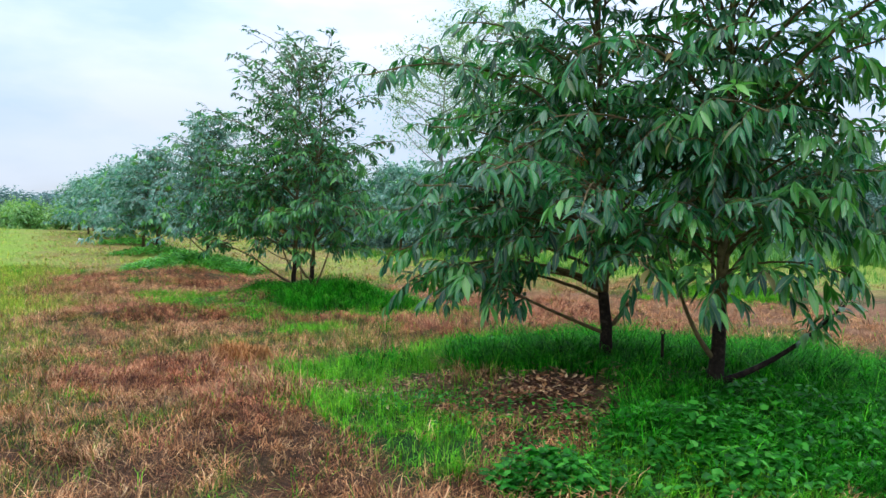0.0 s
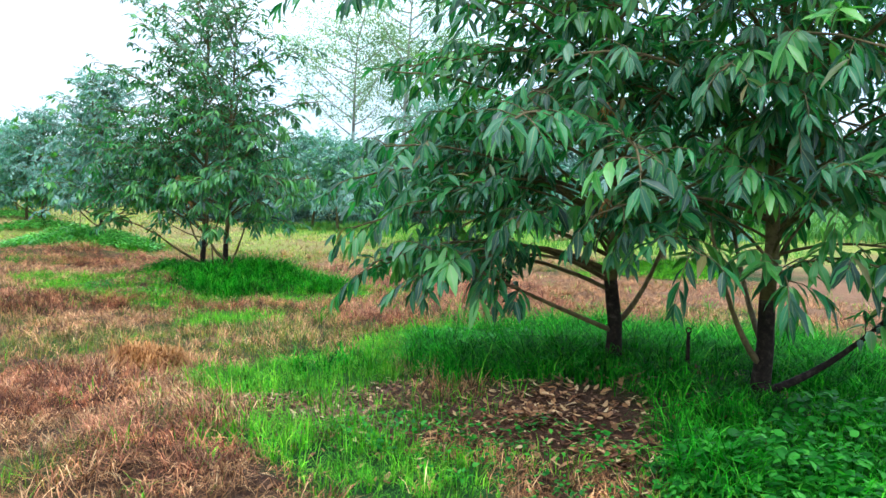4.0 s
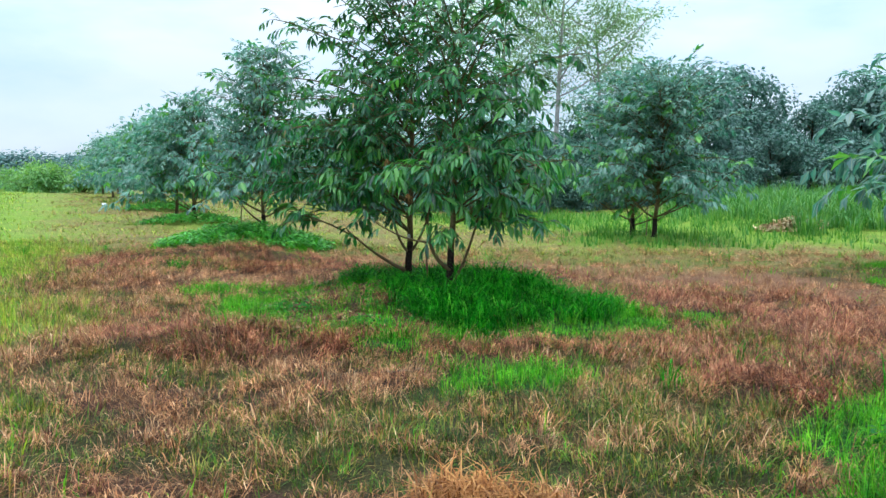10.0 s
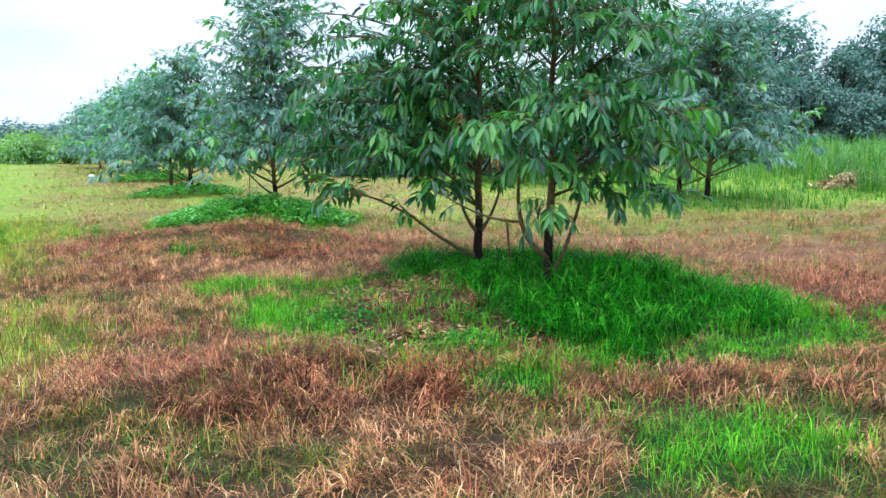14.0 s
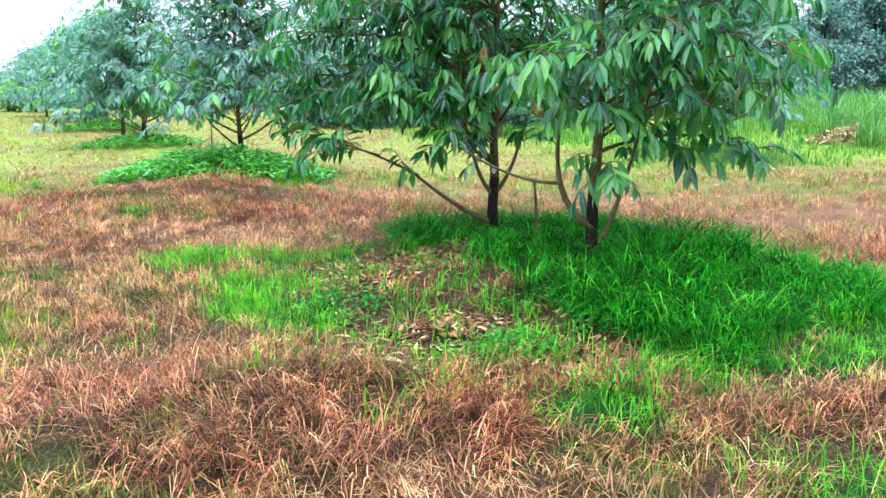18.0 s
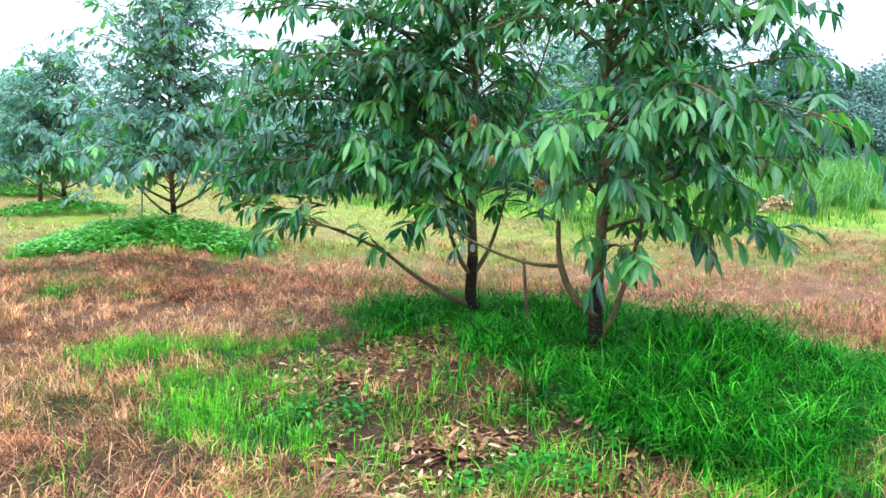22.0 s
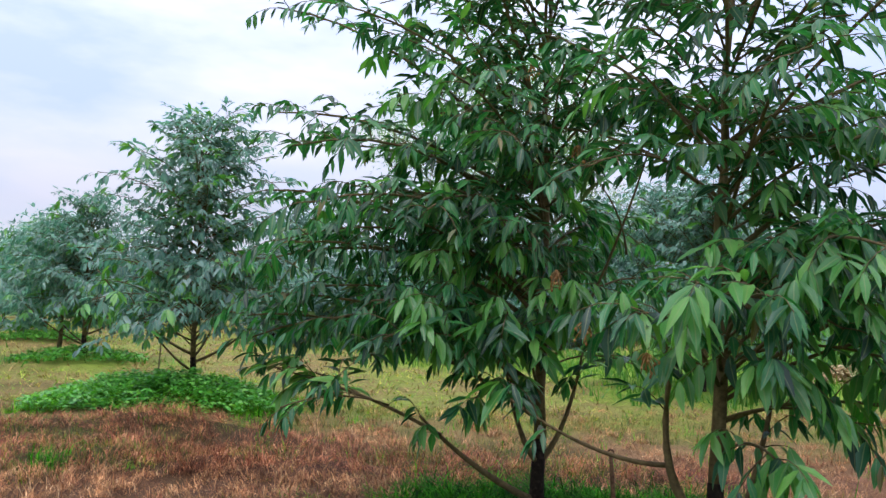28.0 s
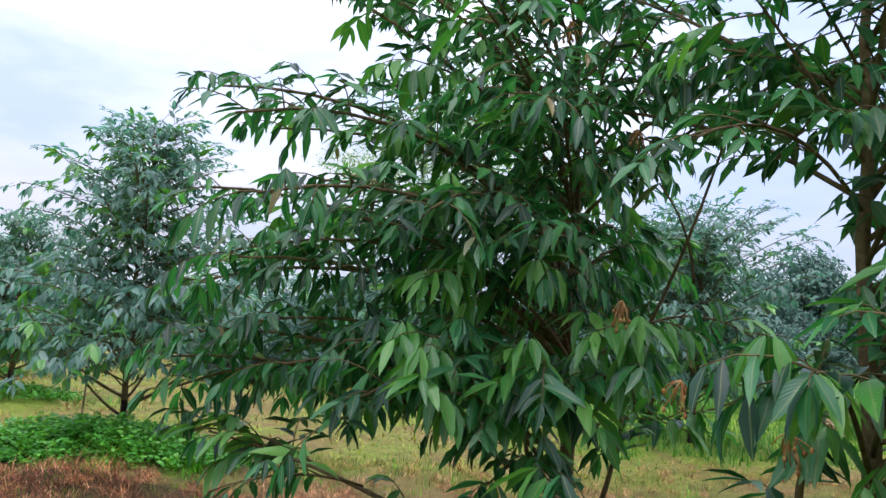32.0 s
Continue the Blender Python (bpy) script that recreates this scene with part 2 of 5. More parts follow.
STRAW = leaf_material("dead_grass", [(0.0, (0.10, 0.038, 0.015)), (0.3, (0.32, 0.142, 0.058)), (0.65, (0.52, 0.265, 0.115)), (0.9, (0.64, 0.38, 0.18)), (1.0, (0.72, 0.52, 0.28))], 0.7, 0.2, False, 0.2, (1.1, 1.0, 0.9), True)
RUSSET = leaf_material("russet_dead_grass", [(0.0, (0.09, 0.026, 0.013)), (0.4, (0.29, 0.098, 0.046)), (0.8, (0.50, 0.215, 0.105)), (1.0, (0.68, 0.40, 0.20))], 0.7, 0.2, False, 0.2, (1.1, 1.0, 0.9), True)
# dead straw made darker to put gap shade under the standing tufts
THATCH = leaf_material("shaded_thatch", [(0.0, (0.040, 0.017, 0.007)), (0.5, (0.120, 0.056, 0.020)), (0.85, (0.24, 0.12, 0.042)), (1.0, (0.44, 0.26, 0.10))], 0.8, 0.15, False, 0.1, (1.1, 1.0, 0.9))
DEADLEAF = leaf_material("fallen_leaf", [(0.0, (0.05, 0.019, 0.009)), (0.5, (0.17, 0.070, 0.028)), (0.8, (0.34, 0.175, 0.072)), (0.94, (0.52, 0.34, 0.17)), (1.0, (0.60, 0.44, 0.25))], 0.6, 0.3, False, 0.1, (1, 1, 1))
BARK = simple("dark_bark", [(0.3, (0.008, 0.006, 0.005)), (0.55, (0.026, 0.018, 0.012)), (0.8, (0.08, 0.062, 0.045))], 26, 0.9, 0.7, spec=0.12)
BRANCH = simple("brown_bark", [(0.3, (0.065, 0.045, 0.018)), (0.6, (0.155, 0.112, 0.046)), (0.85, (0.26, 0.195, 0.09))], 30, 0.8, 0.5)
GREYBARK = simple("grey_bark", [(0.3, (0.26, 0.25, 0.22)), (0.7, (0.46, 0.44, 0.40))], 6, 0.85, 0.5)
RUST = simple("rusty_iron", [(0.3, (0.06, 0.032, 0.016)), (0.6, (0.16, 0.085, 0.04)), (0.85, (0.28, 0.16, 0.08))], 60, 0.75, 0.5)
BAMBOO = simple("weathered_bamboo", [(0.3, (0.16, 0.12, 0.07)), (0.7, (0.32, 0.25, 0.14))], 30, 0.7, 0.3)


# ---- mesh tools ----
def np_mesh(name, V, F, material, attrs=(), smooth=True):
    me = bpy.data.meshes.new(name)
    V, F = np.asarray(V, dtype=np.float32).reshape(-1, 3), np.asarray(F, dtype=np.int32).reshape(-1, 3)
    me.vertices.add(len(V))
    me.vertices.foreach_set("co", V.ravel())
    me.loops.add(F.size)
    me.loops.foreach_set("vertex_index", F.ravel())
    me.polygons.add(len(F))
    me.polygons.foreach_set("loop_start", np.arange(0, F.size, 3, dtype=np.int32))
    for key, values in attrs:
        me.attributes.new(key, "FLOAT", "POINT").data.foreach_set("value", np.asarray(values, dtype=np.float32).ravel())
    me.update(calc_edges=True)
    me.polygons.foreach_set("use_smooth", np.full(len(F), smooth))
    me.materials.append(material)
    return me


def part(name, me, parent, label="", kind=""):
    ob = new(name, me)
    ob.parent = parent
    return tagged(ob, label=label, kind=kind)


def thing(name, place, label, category, group="", kind=""):
    ob = new(name)
    ob.empty_display_size = 0.2
    ob.location = place
    return tagged(ob, label, category, group, kind)


def tube(points, radii, sides=6, wobble=0.0):
    """A tapered tube along the points: vertices and triangles."""
    P, n = np.asarray(points, float), len(points)
    T = np.gradient(P, axis=0)
    T /= np.linalg.norm(T, axis=1)[:, None] + 1e-9
    ref = np.array([0.31, 0.95, 0.05]) if abs(T[0][2]) > 0.7 else np.array([0.0, 0.0, 1.0])
    A = np.cross(T, ref)
    A /= np.linalg.norm(A, axis=1)[:, None] + 1e-9
    B = np.cross(T, A)
    ang = np.arange(sides) * 2 * np.pi / sides
    R = np.asarray(radii, float)[:, None] * (1 + wobble * np.sin(ang * 2 + 1.3)[None, :] + wobble * np.sin(np.arange(n) * 2.3)[:, None] * np.cos(ang * 3)[None, :])
    V = P[:, None, :] + R[:, :, None] * (np.cos(ang)[None, :, None] * A[:, None, :] + np.sin(ang)[None, :, None] * B[:, None, :])
    V = np.concatenate([V.reshape(-1, 3), P[:1], P[-1:]])
    F = []
    for i in range(n - 1):
        for k in range(sides):
            a, b = i * sides + k, i * sides + (k + 1) % sides
            F += [(a, b, b + sides), (a, b + sides, a + sides)]
    for k in range(sides):
        F += [(n * sides, (k + 1) % sides, k), (n * sides + 1, (n - 1) * sides + k, (n - 1) * sides + (k + 1) % sides)]
    return V, np.array(F)


def merged(pieces):
    Vs, Fs, o = [], [], 0
    for V, F in pieces:
        Vs.append(V)
        Fs.append(np.asarray(F) + o)
        o += len(V)
    return np.concatenate(Vs), np.concatenate(Fs)


# leaf templates in leaf space: x across, y along, z up; a keeled, drooping blade
def leaf_template(rings, fold=0.35, droop=0.22):
    V, F, across, along = [(0, 0, 0)], [], [0], [0]
    for s, w in rings:
        z = -droop * s * s
        V += [(-w, s, z + fold * w), (0, s, z), (w, s, z + fold * w)]
        across += [1, 0, 1]
        along += [s, s, s]
    V.append((0, 1, -droop))
    across.append(0)
    along.append(1)
    n = len(rings)
    F += [(0, 2, 1), (0, 3, 2)]
    for k in range(n - 1):
        a = 1 + 3 * k
        F += [(a, a + 1, a + 4), (a, a + 4, a + 3), (a + 1, a + 2, a + 5), (a + 1, a + 5, a + 4)]
    a, tip = 1 + 3 * (n - 1), len(V) - 1
    F += [(a, a + 1, tip), (a + 1, a + 2, tip)]
    return np.array(V, float), np.array(F), np.array(across, float), np.array(along, float)


FINE = leaf_template([(0.13, 0.085), (0.45, 0.165), (0.80, 0.085)])
PLAIN = leaf_template([(0.25, 0.15), (0.65, 0.15)])
ROUGH = leaf_template([(0.45, 0.19)])
HERB = leaf_template([(0.22, 0.42), (0.62, 0.36)], 0.15, 0.15)


CLUMP = (np.array([(0, 0, 0), (-0.3, 0.45, 0.08), (0.3, 0.45, 0.08), (0, 1, -0.15)], float), np.array([(0, 2, 1), (1, 2, 3)]), np.array([0.5, 1, 1, 0.5]), np.array([0, 0.5, 0.5, 1.0]))


def leaves(template, P, D, U, L, W):
    """Many leaves at once: place, direction, upper side, length, width factor."""
    V0, F0, across, along = template
    P, D, U = (np.asarray(a, float).reshape(-1, 3) for a in (P, D, U))
    D = D / (np.linalg.norm(D, axis=1)[:, None] + 1e-9)
    X = np.cross(D, U)
    X /= np.linalg.norm(X, axis=1)[:, None] + 1e-9
    Z = np.cross(X, D)
    L, W = np.asarray(L, float)[:, None, None], np.asarray(W, float)[:, None, None]
    V = P[:, None, :] + L * (W * V0[None, :, 0:1] * X[:, None, :] + V0[None, :, 1:2] * D[:, None, :] + V0[None, :, 2:3] * Z[:, None, :])
    n, k = len(P), len(V0)
    F = F0[None] + (np.arange(n) * k)[:, None, None]
    return V.reshape(-1, 3), F.reshape(-1, 3), np.tile(across, n), np.tile(along, n)


def leaf_mesh(name, template, P, D, U, L, W, material):
    V, F, ac, al = leaves(template, P, D, U, L, W)
    return np_mesh(name, V, F, material, (("across", ac), ("along", al)))


# ---- lie of the land ----
GRID = np.random.RandomState(5).rand(256, 256)


def lattice(x, y, scale, ox=0.0):
    """Smooth value noise, 0 to 1."""
    x, y = np.asarray(x, float) * scale + 40 + ox, np.asarray(y, float) * scale + 40 + ox * 1.7
    i, j = np.floor(x).astype(int), np.floor(y).astype(int)
    u, v = x - i, y - j
    u, v = u * u * (3 - 2 * u), v * v * (3 - 2 * v)
    g = lambda a, b: GRID[a % 256, b % 256]
    return (g(i, j) * (1 - u) + g(i + 1, j) * u) * (1 - v) + (g(i, j + 1) * (1 - u) + g(i + 1, j + 1) * u) * v


MOUNDS = [(1.85, 6.75, 0.34, 1.7), (-2.7, 15.7, 0.31, 1.7), (-1.6, 14.35, 0.22, 0.8), (-7.2, 23.3, 0.42, 1.6), (-11.4, 32.0, 0.28, 1.5), (-15.6, 40.4, 0.25, 1.5),
          (-19.9, 48.8, 0.2, 1.5), (2.9, 28.3, 0.15, 1.8), (-1.4, 36.7, 0.15, 1.8), (7.3, 20.0, 0.2, 1.8)]


def bell(x, y, cx, cy, rx, ry=None, turn=0.0):
    c, s = math.cos(radians(turn)), math.sin(radians(turn))
    dx, dy = x - cx, y - cy
    a, b = (dx * c + dy * s) / rx, (-dx * s + dy * c) / (ry or rx)
    return np.exp(-(a * a + b * b))


TALL_PATCHES = [(-3.5, 15.95, 0.5, 0.25, 0), (-2.95, 15.45, 0.35, 0.35, 0), (-2.2, 14.3, 0.8, 0.8, 0), (-1.5, 14.25, 1.0, 0.75, 0), (-2.3, 13.6, 0.6, 0.35, 0), (-3.1, 16.75, 1.3, 0.6, -8), (-2.1, 16.0, 0.8, 0.6, 0), (1.7, 7.3, 1.9, 1.4, 0), (1.3, 8.8, 1.0, 0.95, 12), (2.6, 9.3, 1.7, 1.2, 0), (3.3, 6.6, 1.5, 1.6, 0), (2.5, 5.6, 1.2, 0.8, 0), (3.4, 5.0, 1.3, 1.0, 0)]
FRESH_PATCHES = [(-4.8, 14.55, 0.42, 0.55, 20), (-4.5, 13.95, 0.25, 0.3, 0), (-5.2, 15.3, 0.5, 0.25, 0), (-5.8, 16.2, 0.45, 0.4, 0), (-4.8, 16.1, 0.6, 0.35, 0), (-0.5, 13.9, 1.1, 0.8, 0), (-1.8, 12.95, 0.9, 0.30, 5), (-2.9, 12.3, 0.3, 0.2, 0), (0.0, 5.4, 0.45, 0.45, 0), (-0.5, 5.8, 0.4, 0.4, 0), (-1.75, 11.45, 1.0, 0.42, 5),
                 (-1.1, 8.1, 0.5, 0.45, 0), (-0.5, 8.5, 0.45, 0.35, 0), (-0.85, 7.45, 0.4, 0.22, 0), (-0.75, 6.2, 0.35, 0.4, 0), (-1.3, 7.7, 0.4, 0.35, 0), (0.1, 9.2, 0.55, 0.7, 0), (-0.3, 7.9, 0.35, 0.3, 0), (0.9, 10.0, 1.0, 0.6, 10), (-7.2, 23.2, 2.0, 1.5, 0), (-11.4, 31.9, 1.9, 1.2, 0), (-15.6, 40.4, 1.8, 1.2, 0), (-19.9, 48.8, 2.0, 1.2, 0),
                 (2.6, 27.6, 2.3, 2.0, 0), (0.5, 38.0, 5.5, 5.5, 0), (7.5, 33.0, 4.0, 4.5, 0), (13.0, 33.0, 7.0, 6.0, 0), (7.5, 20.0, 2.4, 2.2, 0), (-3.4, 13.1, 0.3, 0.2, 0), (1.3, 4.5, 1.2, 0.6, 0), (1.5, 5.3, 0.5, 0.5, 0)]
LITTER_PATCHES = [(-3.85, 15.35, 0.7, 0.5, 20), (-4.35, 14.85, 0.4, 0.4, 0), (-3.55, 13.65, 0.8, 0.36, 8), (-3.3, 13.1, 0.9, 0.36, 0), (-4.9, 17.3, 0.6, 0.25, 0), (-1.4, 16.8, 0.4, 0.25, 0), (0.7, 6.2, 0.85, 0.5, 15), (0.95, 5.5, 0.35, 0.4, 0), (-0.6, 7.3, 0.85, 0.3, 5), (-0.4, 6.6, 0.5, 0.4, 0)]
PALE_PATCHES = [(-1.4, 9.4, 0.9, 0.5, 0), (-1.6, 10.6, 1.7, 0.9, 0), (-3.0, 9.6, 1.2, 0.8, 0), (-6.6, 11.2, 1.0, 1.0, 0), (-5.2, 9.6, 0.9, 0.8, 0), (-1.9, 9.2, 0.9, 0.7, 0), (-6.5, 14.0, 0.5, 0.8, 0), (-4.45, 13.4, 0.5, 0.2, 0), (-4.9, 11.7, 0.6, 0.4, 0), (-2.1, 5.5, 0.4, 0.4, 0)]
RUSSET_PATCHES = [(-1.9, 12.35, 0.9, 0.2, 0), (0.9, 14.6, 1.6, 1.2, 0), (0.4, 11.6, 1.4, 0.9, 0), (-4.6, 12.6, 1.3, 0.5, 0), (-2.7, 7.5, 0.9, 0.9, 0), (-7.0, 20.9, 2.4, 0.7, 0), (1.0, 12.8, 1.9, 1.1, 10), (1.2, 16.5, 1.6, 1.0, 0), (-4.1, 12.4, 1.35, 0.6, 0), (-1.6, 6.0, 0.7, 1.0, 0), (-2.0, 18.8, 2.5, 0.7, 0), (3.4, 11.8, 1.4, 0.9, 0), (-9.6, 27.0, 1.6, 0.6, 0), (-4.6, 19.7, 2.4, 0.8, 0), (-7.6, 19.6, 1.5, 0.9, 0)]


def height(x, y):
    x, y = np.asarray(x, float), np.asarray(y, float)
    h = 0.10 * (lattice(x, y, 0.16) - 0.5) + 0.05 * (lattice(x, y, 0.55, 7) - 0.5) + 0.06 * (lattice(x, y, 1.9, 3) - 0.5) + 0.06 * (lattice(x, y, 4.3, 13) - 0.5)
    for cx, cy, hh, r in MOUNDS:
        h = h + hh * bell(x, y, cx, cy, r)
    for spot in RUSSET_PATCHES:
        h = h + 0.07 * bell(x, y, *spot) * (0.4 + 1.2 * lattice(x, y, 1.3, 29))
    h = h + 0.12 * bell(x, y, -6.9, 21.0, 2.3, 0.5) * (0.5 + lattice(x, y, 1.5, 17))
    h = h + 0.02 * np.clip(y - 23.0, 0, 42)
    h = h + 0.6 * np.clip((x - 5.0 + 0.1 * (y - 30)) / 5.0, 0, 1) * np.clip((y - 27.0) / 5.0, 0, 1)
    return h


def ragged(mask, x, y, amount=0.5, scale=1.6, ox=11):
    return np.clip((mask - 0.37 + amount * (lattice(x, y, scale, ox) - 0.5) + 0.35 * amount * (lattice(x, y, scale * 3.7, ox + 5) - 0.5)) * 5.0, 0, 1)


def cover(x, y):
    """How much tall grass, fresh grass, litter, russet and yellowing grass there is at a place, each 0 to 1."""
    total = lambda spots: np.clip(sum(bell(x, y, *s) for s in spots), 0, 1.2)
    tall, fresh = ragged(total(TALL_PATCHES), x, y, 0.75, 1.4), ragged(total(FRESH_PATCHES), x, y, 0.7, 2.1, 23)
    litter, russet = ragged(total(LITTER_PATCHES), x, y, 0.5, 2.7, 31), ragged(total(RUSSET_PATCHES), x, y, 0.8, 1.1, 43)
    side = np.clip((-6.3 - 0.51 * np.maximum(y - 13, 0) + 0.12 * np.maximum(13 - y, 0) - x) / 1.8 + 0.4 + 1.0 * (lattice(x, y, 0.45, 51) - 0.5), 0, 1)
    loose = (1 - 0.9 * bell(x, y, -4.9, 13.0, 1.7, 1.3)) * np.clip((lattice(x, y, 0.42, 61) + 0.6 * lattice(x, y, 1.7, 67) - 0.70) * 3.2, 0, 1) * 0.9
    far = np.clip((y - 21) / 6, 0, 1) * np.clip((lattice(x, y, 0.3, 71) - 0.3) * 3, 0, 0.8)
    pale = np.clip(np.maximum(np.maximum(loose, far), 0.9 * ragged(total(PALE_PATCHES), x, y, 0.9, 1.5, 83)), 0, 1) * (1 - side)
    return tall, fresh, litter, russet, pale, side


def spaced(lo, hi, near_lo, near_hi, step, grow=1.35):
    a = list(np.arange(near_lo, near_hi + 1e-6, step))
    d = step
    while a[-1] < hi:
        d *= grow
        a.append(a[-1] + d)
    d = step
    while a[0] > lo:
        d *= grow
        a.insert(0, a[0] - d)
    return np.array(a)


def thin(x, y):
    return np.clip(1.2 - 0.11 * np.maximum(y - 14, 0) - np.where(x + 0.35 * y > 0, 0.11, 0.16) * np.maximum(np.abs(x + 0.35 * y) - 3.0, 0), 0.2, 1)


gx, gy = spaced(-900, 900, -10, 5, 0.14, 1.2), spaced(-400, 1200, 3, 20, 0.14, 1.2)
GX, GY = np.meshgrid(gx, gy, indexing="ij")
GZ = height(GX, GY)
ii, jj = np.meshgrid(np.arange(len(gx) - 1), np.arange(len(gy) - 1), indexing="ij")
q = (ii * len(gy) + jj).ravel()
quad_faces = np.concatenate([np.stack([q, q + len(gy), q + len(gy) + 1], 1), np.stack([q, q + len(gy) + 1, q + 1], 1)])
c_tall, c_fresh, c_litter, c_russet, c_pale, c_side = cover(GX.ravel(), GY.ravel())
c_bare = 1 - thin(GX.ravel(), GY.ravel())
c_lane = np.clip((GY.ravel() - 19.5) / 5, 0, 1) * (1 - 0.6 * c_russet)      # sun-bleached hay farther along the lanes
c_close = np.clip((27 - GY.ravel()) / 3, 0, 1)      # green near by, yellow-green farther along the lanes

m, n, l = nodes("orchard_soil")
def attribute(key):
    a = n.new("ShaderNodeAttribute")
    a.attribute_name = key
    return a.outputs["Fac"]
fine, mid = noise_tex(n, l, 55, 9, 0.85), noise_tex(n, l, 3.0, 5)
# straw to yellow: darkened, which puts shade into the gaps between blades
straw = ramp(n, [(0.40, (0.016, 0.008, 0.004)), (0.5, (0.058, 0.028, 0.015)), (0.66, (0.230, 0.130, 0.070))])
l.new(fine.outputs["Fac"], straw.inputs["Fac"])
rust = ramp(n, [(0.40, (0.013, 0.006, 0.004)), (0.5, (0.050, 0.019, 0.011)), (0.66, (0.190, 0.082, 0.044))])
l.new(fine.outputs["Fac"], rust.inputs["Fac"])
green = ramp(n, [(0.38, (0.005, 0.020, 0.004)), (0.5, (0.014, 0.055, 0.008)), (0.66, (0.050, 0.150, 0.018))])
l.new(fine.outputs["Fac"], green.inputs["Fac"])
yellow = ramp(n, [(0.40, (0.012, 0.014, 0.004)), (0.5, (0.040, 0.046, 0.010)), (0.66, (0.150, 0.140, 0.036))])
l.new(fine.outputs["Fac"], yellow.inputs["Fac"])
lawn = ramp(n, [(0.40, (0.07, 0.14, 0.010)), (0.5, (0.17, 0.29, 0.022)), (0.62, (0.34, 0.38, 0.06))])
l.new(fine.outputs["Fac"], lawn.inputs["Fac"])
hay = ramp(n, [(0.40, (0.085, 0.068, 0.018)), (0.5, (0.215, 0.165, 0.050)), (0.62, (0.38, 0.275, 0.10))])
l.new(fine.outputs["Fac"], hay.inputs["Fac"])
earth = ramp(n, [(0.36, (0.018, 0.008, 0.005)), (0.52, (0.072, 0.033, 0.017)), (0.68, (0.180, 0.102, 0.054))])
l.new(fine.outputs["Fac"], earth.inputs["Fac"])
bleached = ramp(n, [(0.40, (0.09, 0.042, 0.020)), (0.5, (0.23, 0.115, 0.055)), (0.62, (0.44, 0.25, 0.125))])
l.new(fine.outputs["Fac"], bleached.inputs["Fac"])
col = mixer(n, l, attribute("bare"), straw.outputs["Color"], bleached.outputs["Color"])
col = mixer(n, l, attribute("russet"), col, rust.outputs["Color"])
col = mixer(n, l, attribute("pale"), col, yellow.outputs["Color"])
broad = noise_tex(n, l, 0.4, 4, 0.6)
mown = ramp(n, [(0.42, (0, 0, 0)), (0.60, (0.6, 0.6, 0.6))])
l.new(broad.outputs["Fac"], mown.inputs["Fac"])
col = mixer(n, l, attribute("lane"), col, mixer(n, l, mown.outputs["Color"], hay.outputs["Color"], lawn.outputs["Color"]))
col = mixer(n, l, attribute("side"), col, lawn.outputs["Color"])
col = mixer(n, l, attribute("fresh"), col, green.outputs["Color"])
col = mixer(n, l, attribute("litter"), col, earth.outputs["Color"])
patch = ramp(n, [(0.3, (0.72, 0.72, 0.72)), (0.7, (1.2, 1.2, 1.2))])
l.new(mid.outputs["Fac"], patch.inputs["Fac"])
col = mixer(n, l, 1.0, col, patch.outputs["Color"], "MULTIPLY")
SOIL = finish(m, n, l, col, 0.9, 0, fine.outputs["Fac"], 0.8, 0.03, 0.15)
ground = new("ground", np_mesh("ground", np.stack([GX, GY, GZ], -1).reshape(-1, 3), quad_faces, SOIL,
                               (("fresh", np.maximum(c_fresh * c_close, c_tall)), ("litter", c_litter), ("russet", c_russet), ("pale", c_pale), ("lane", c_lane), ("bare", c_bare), ("side", np.maximum(c_side, c_fresh * (1 - c_close))))))
tagged(ground, "flat orchard ground of dead brown grass with green patches", "ground", kind="structure")


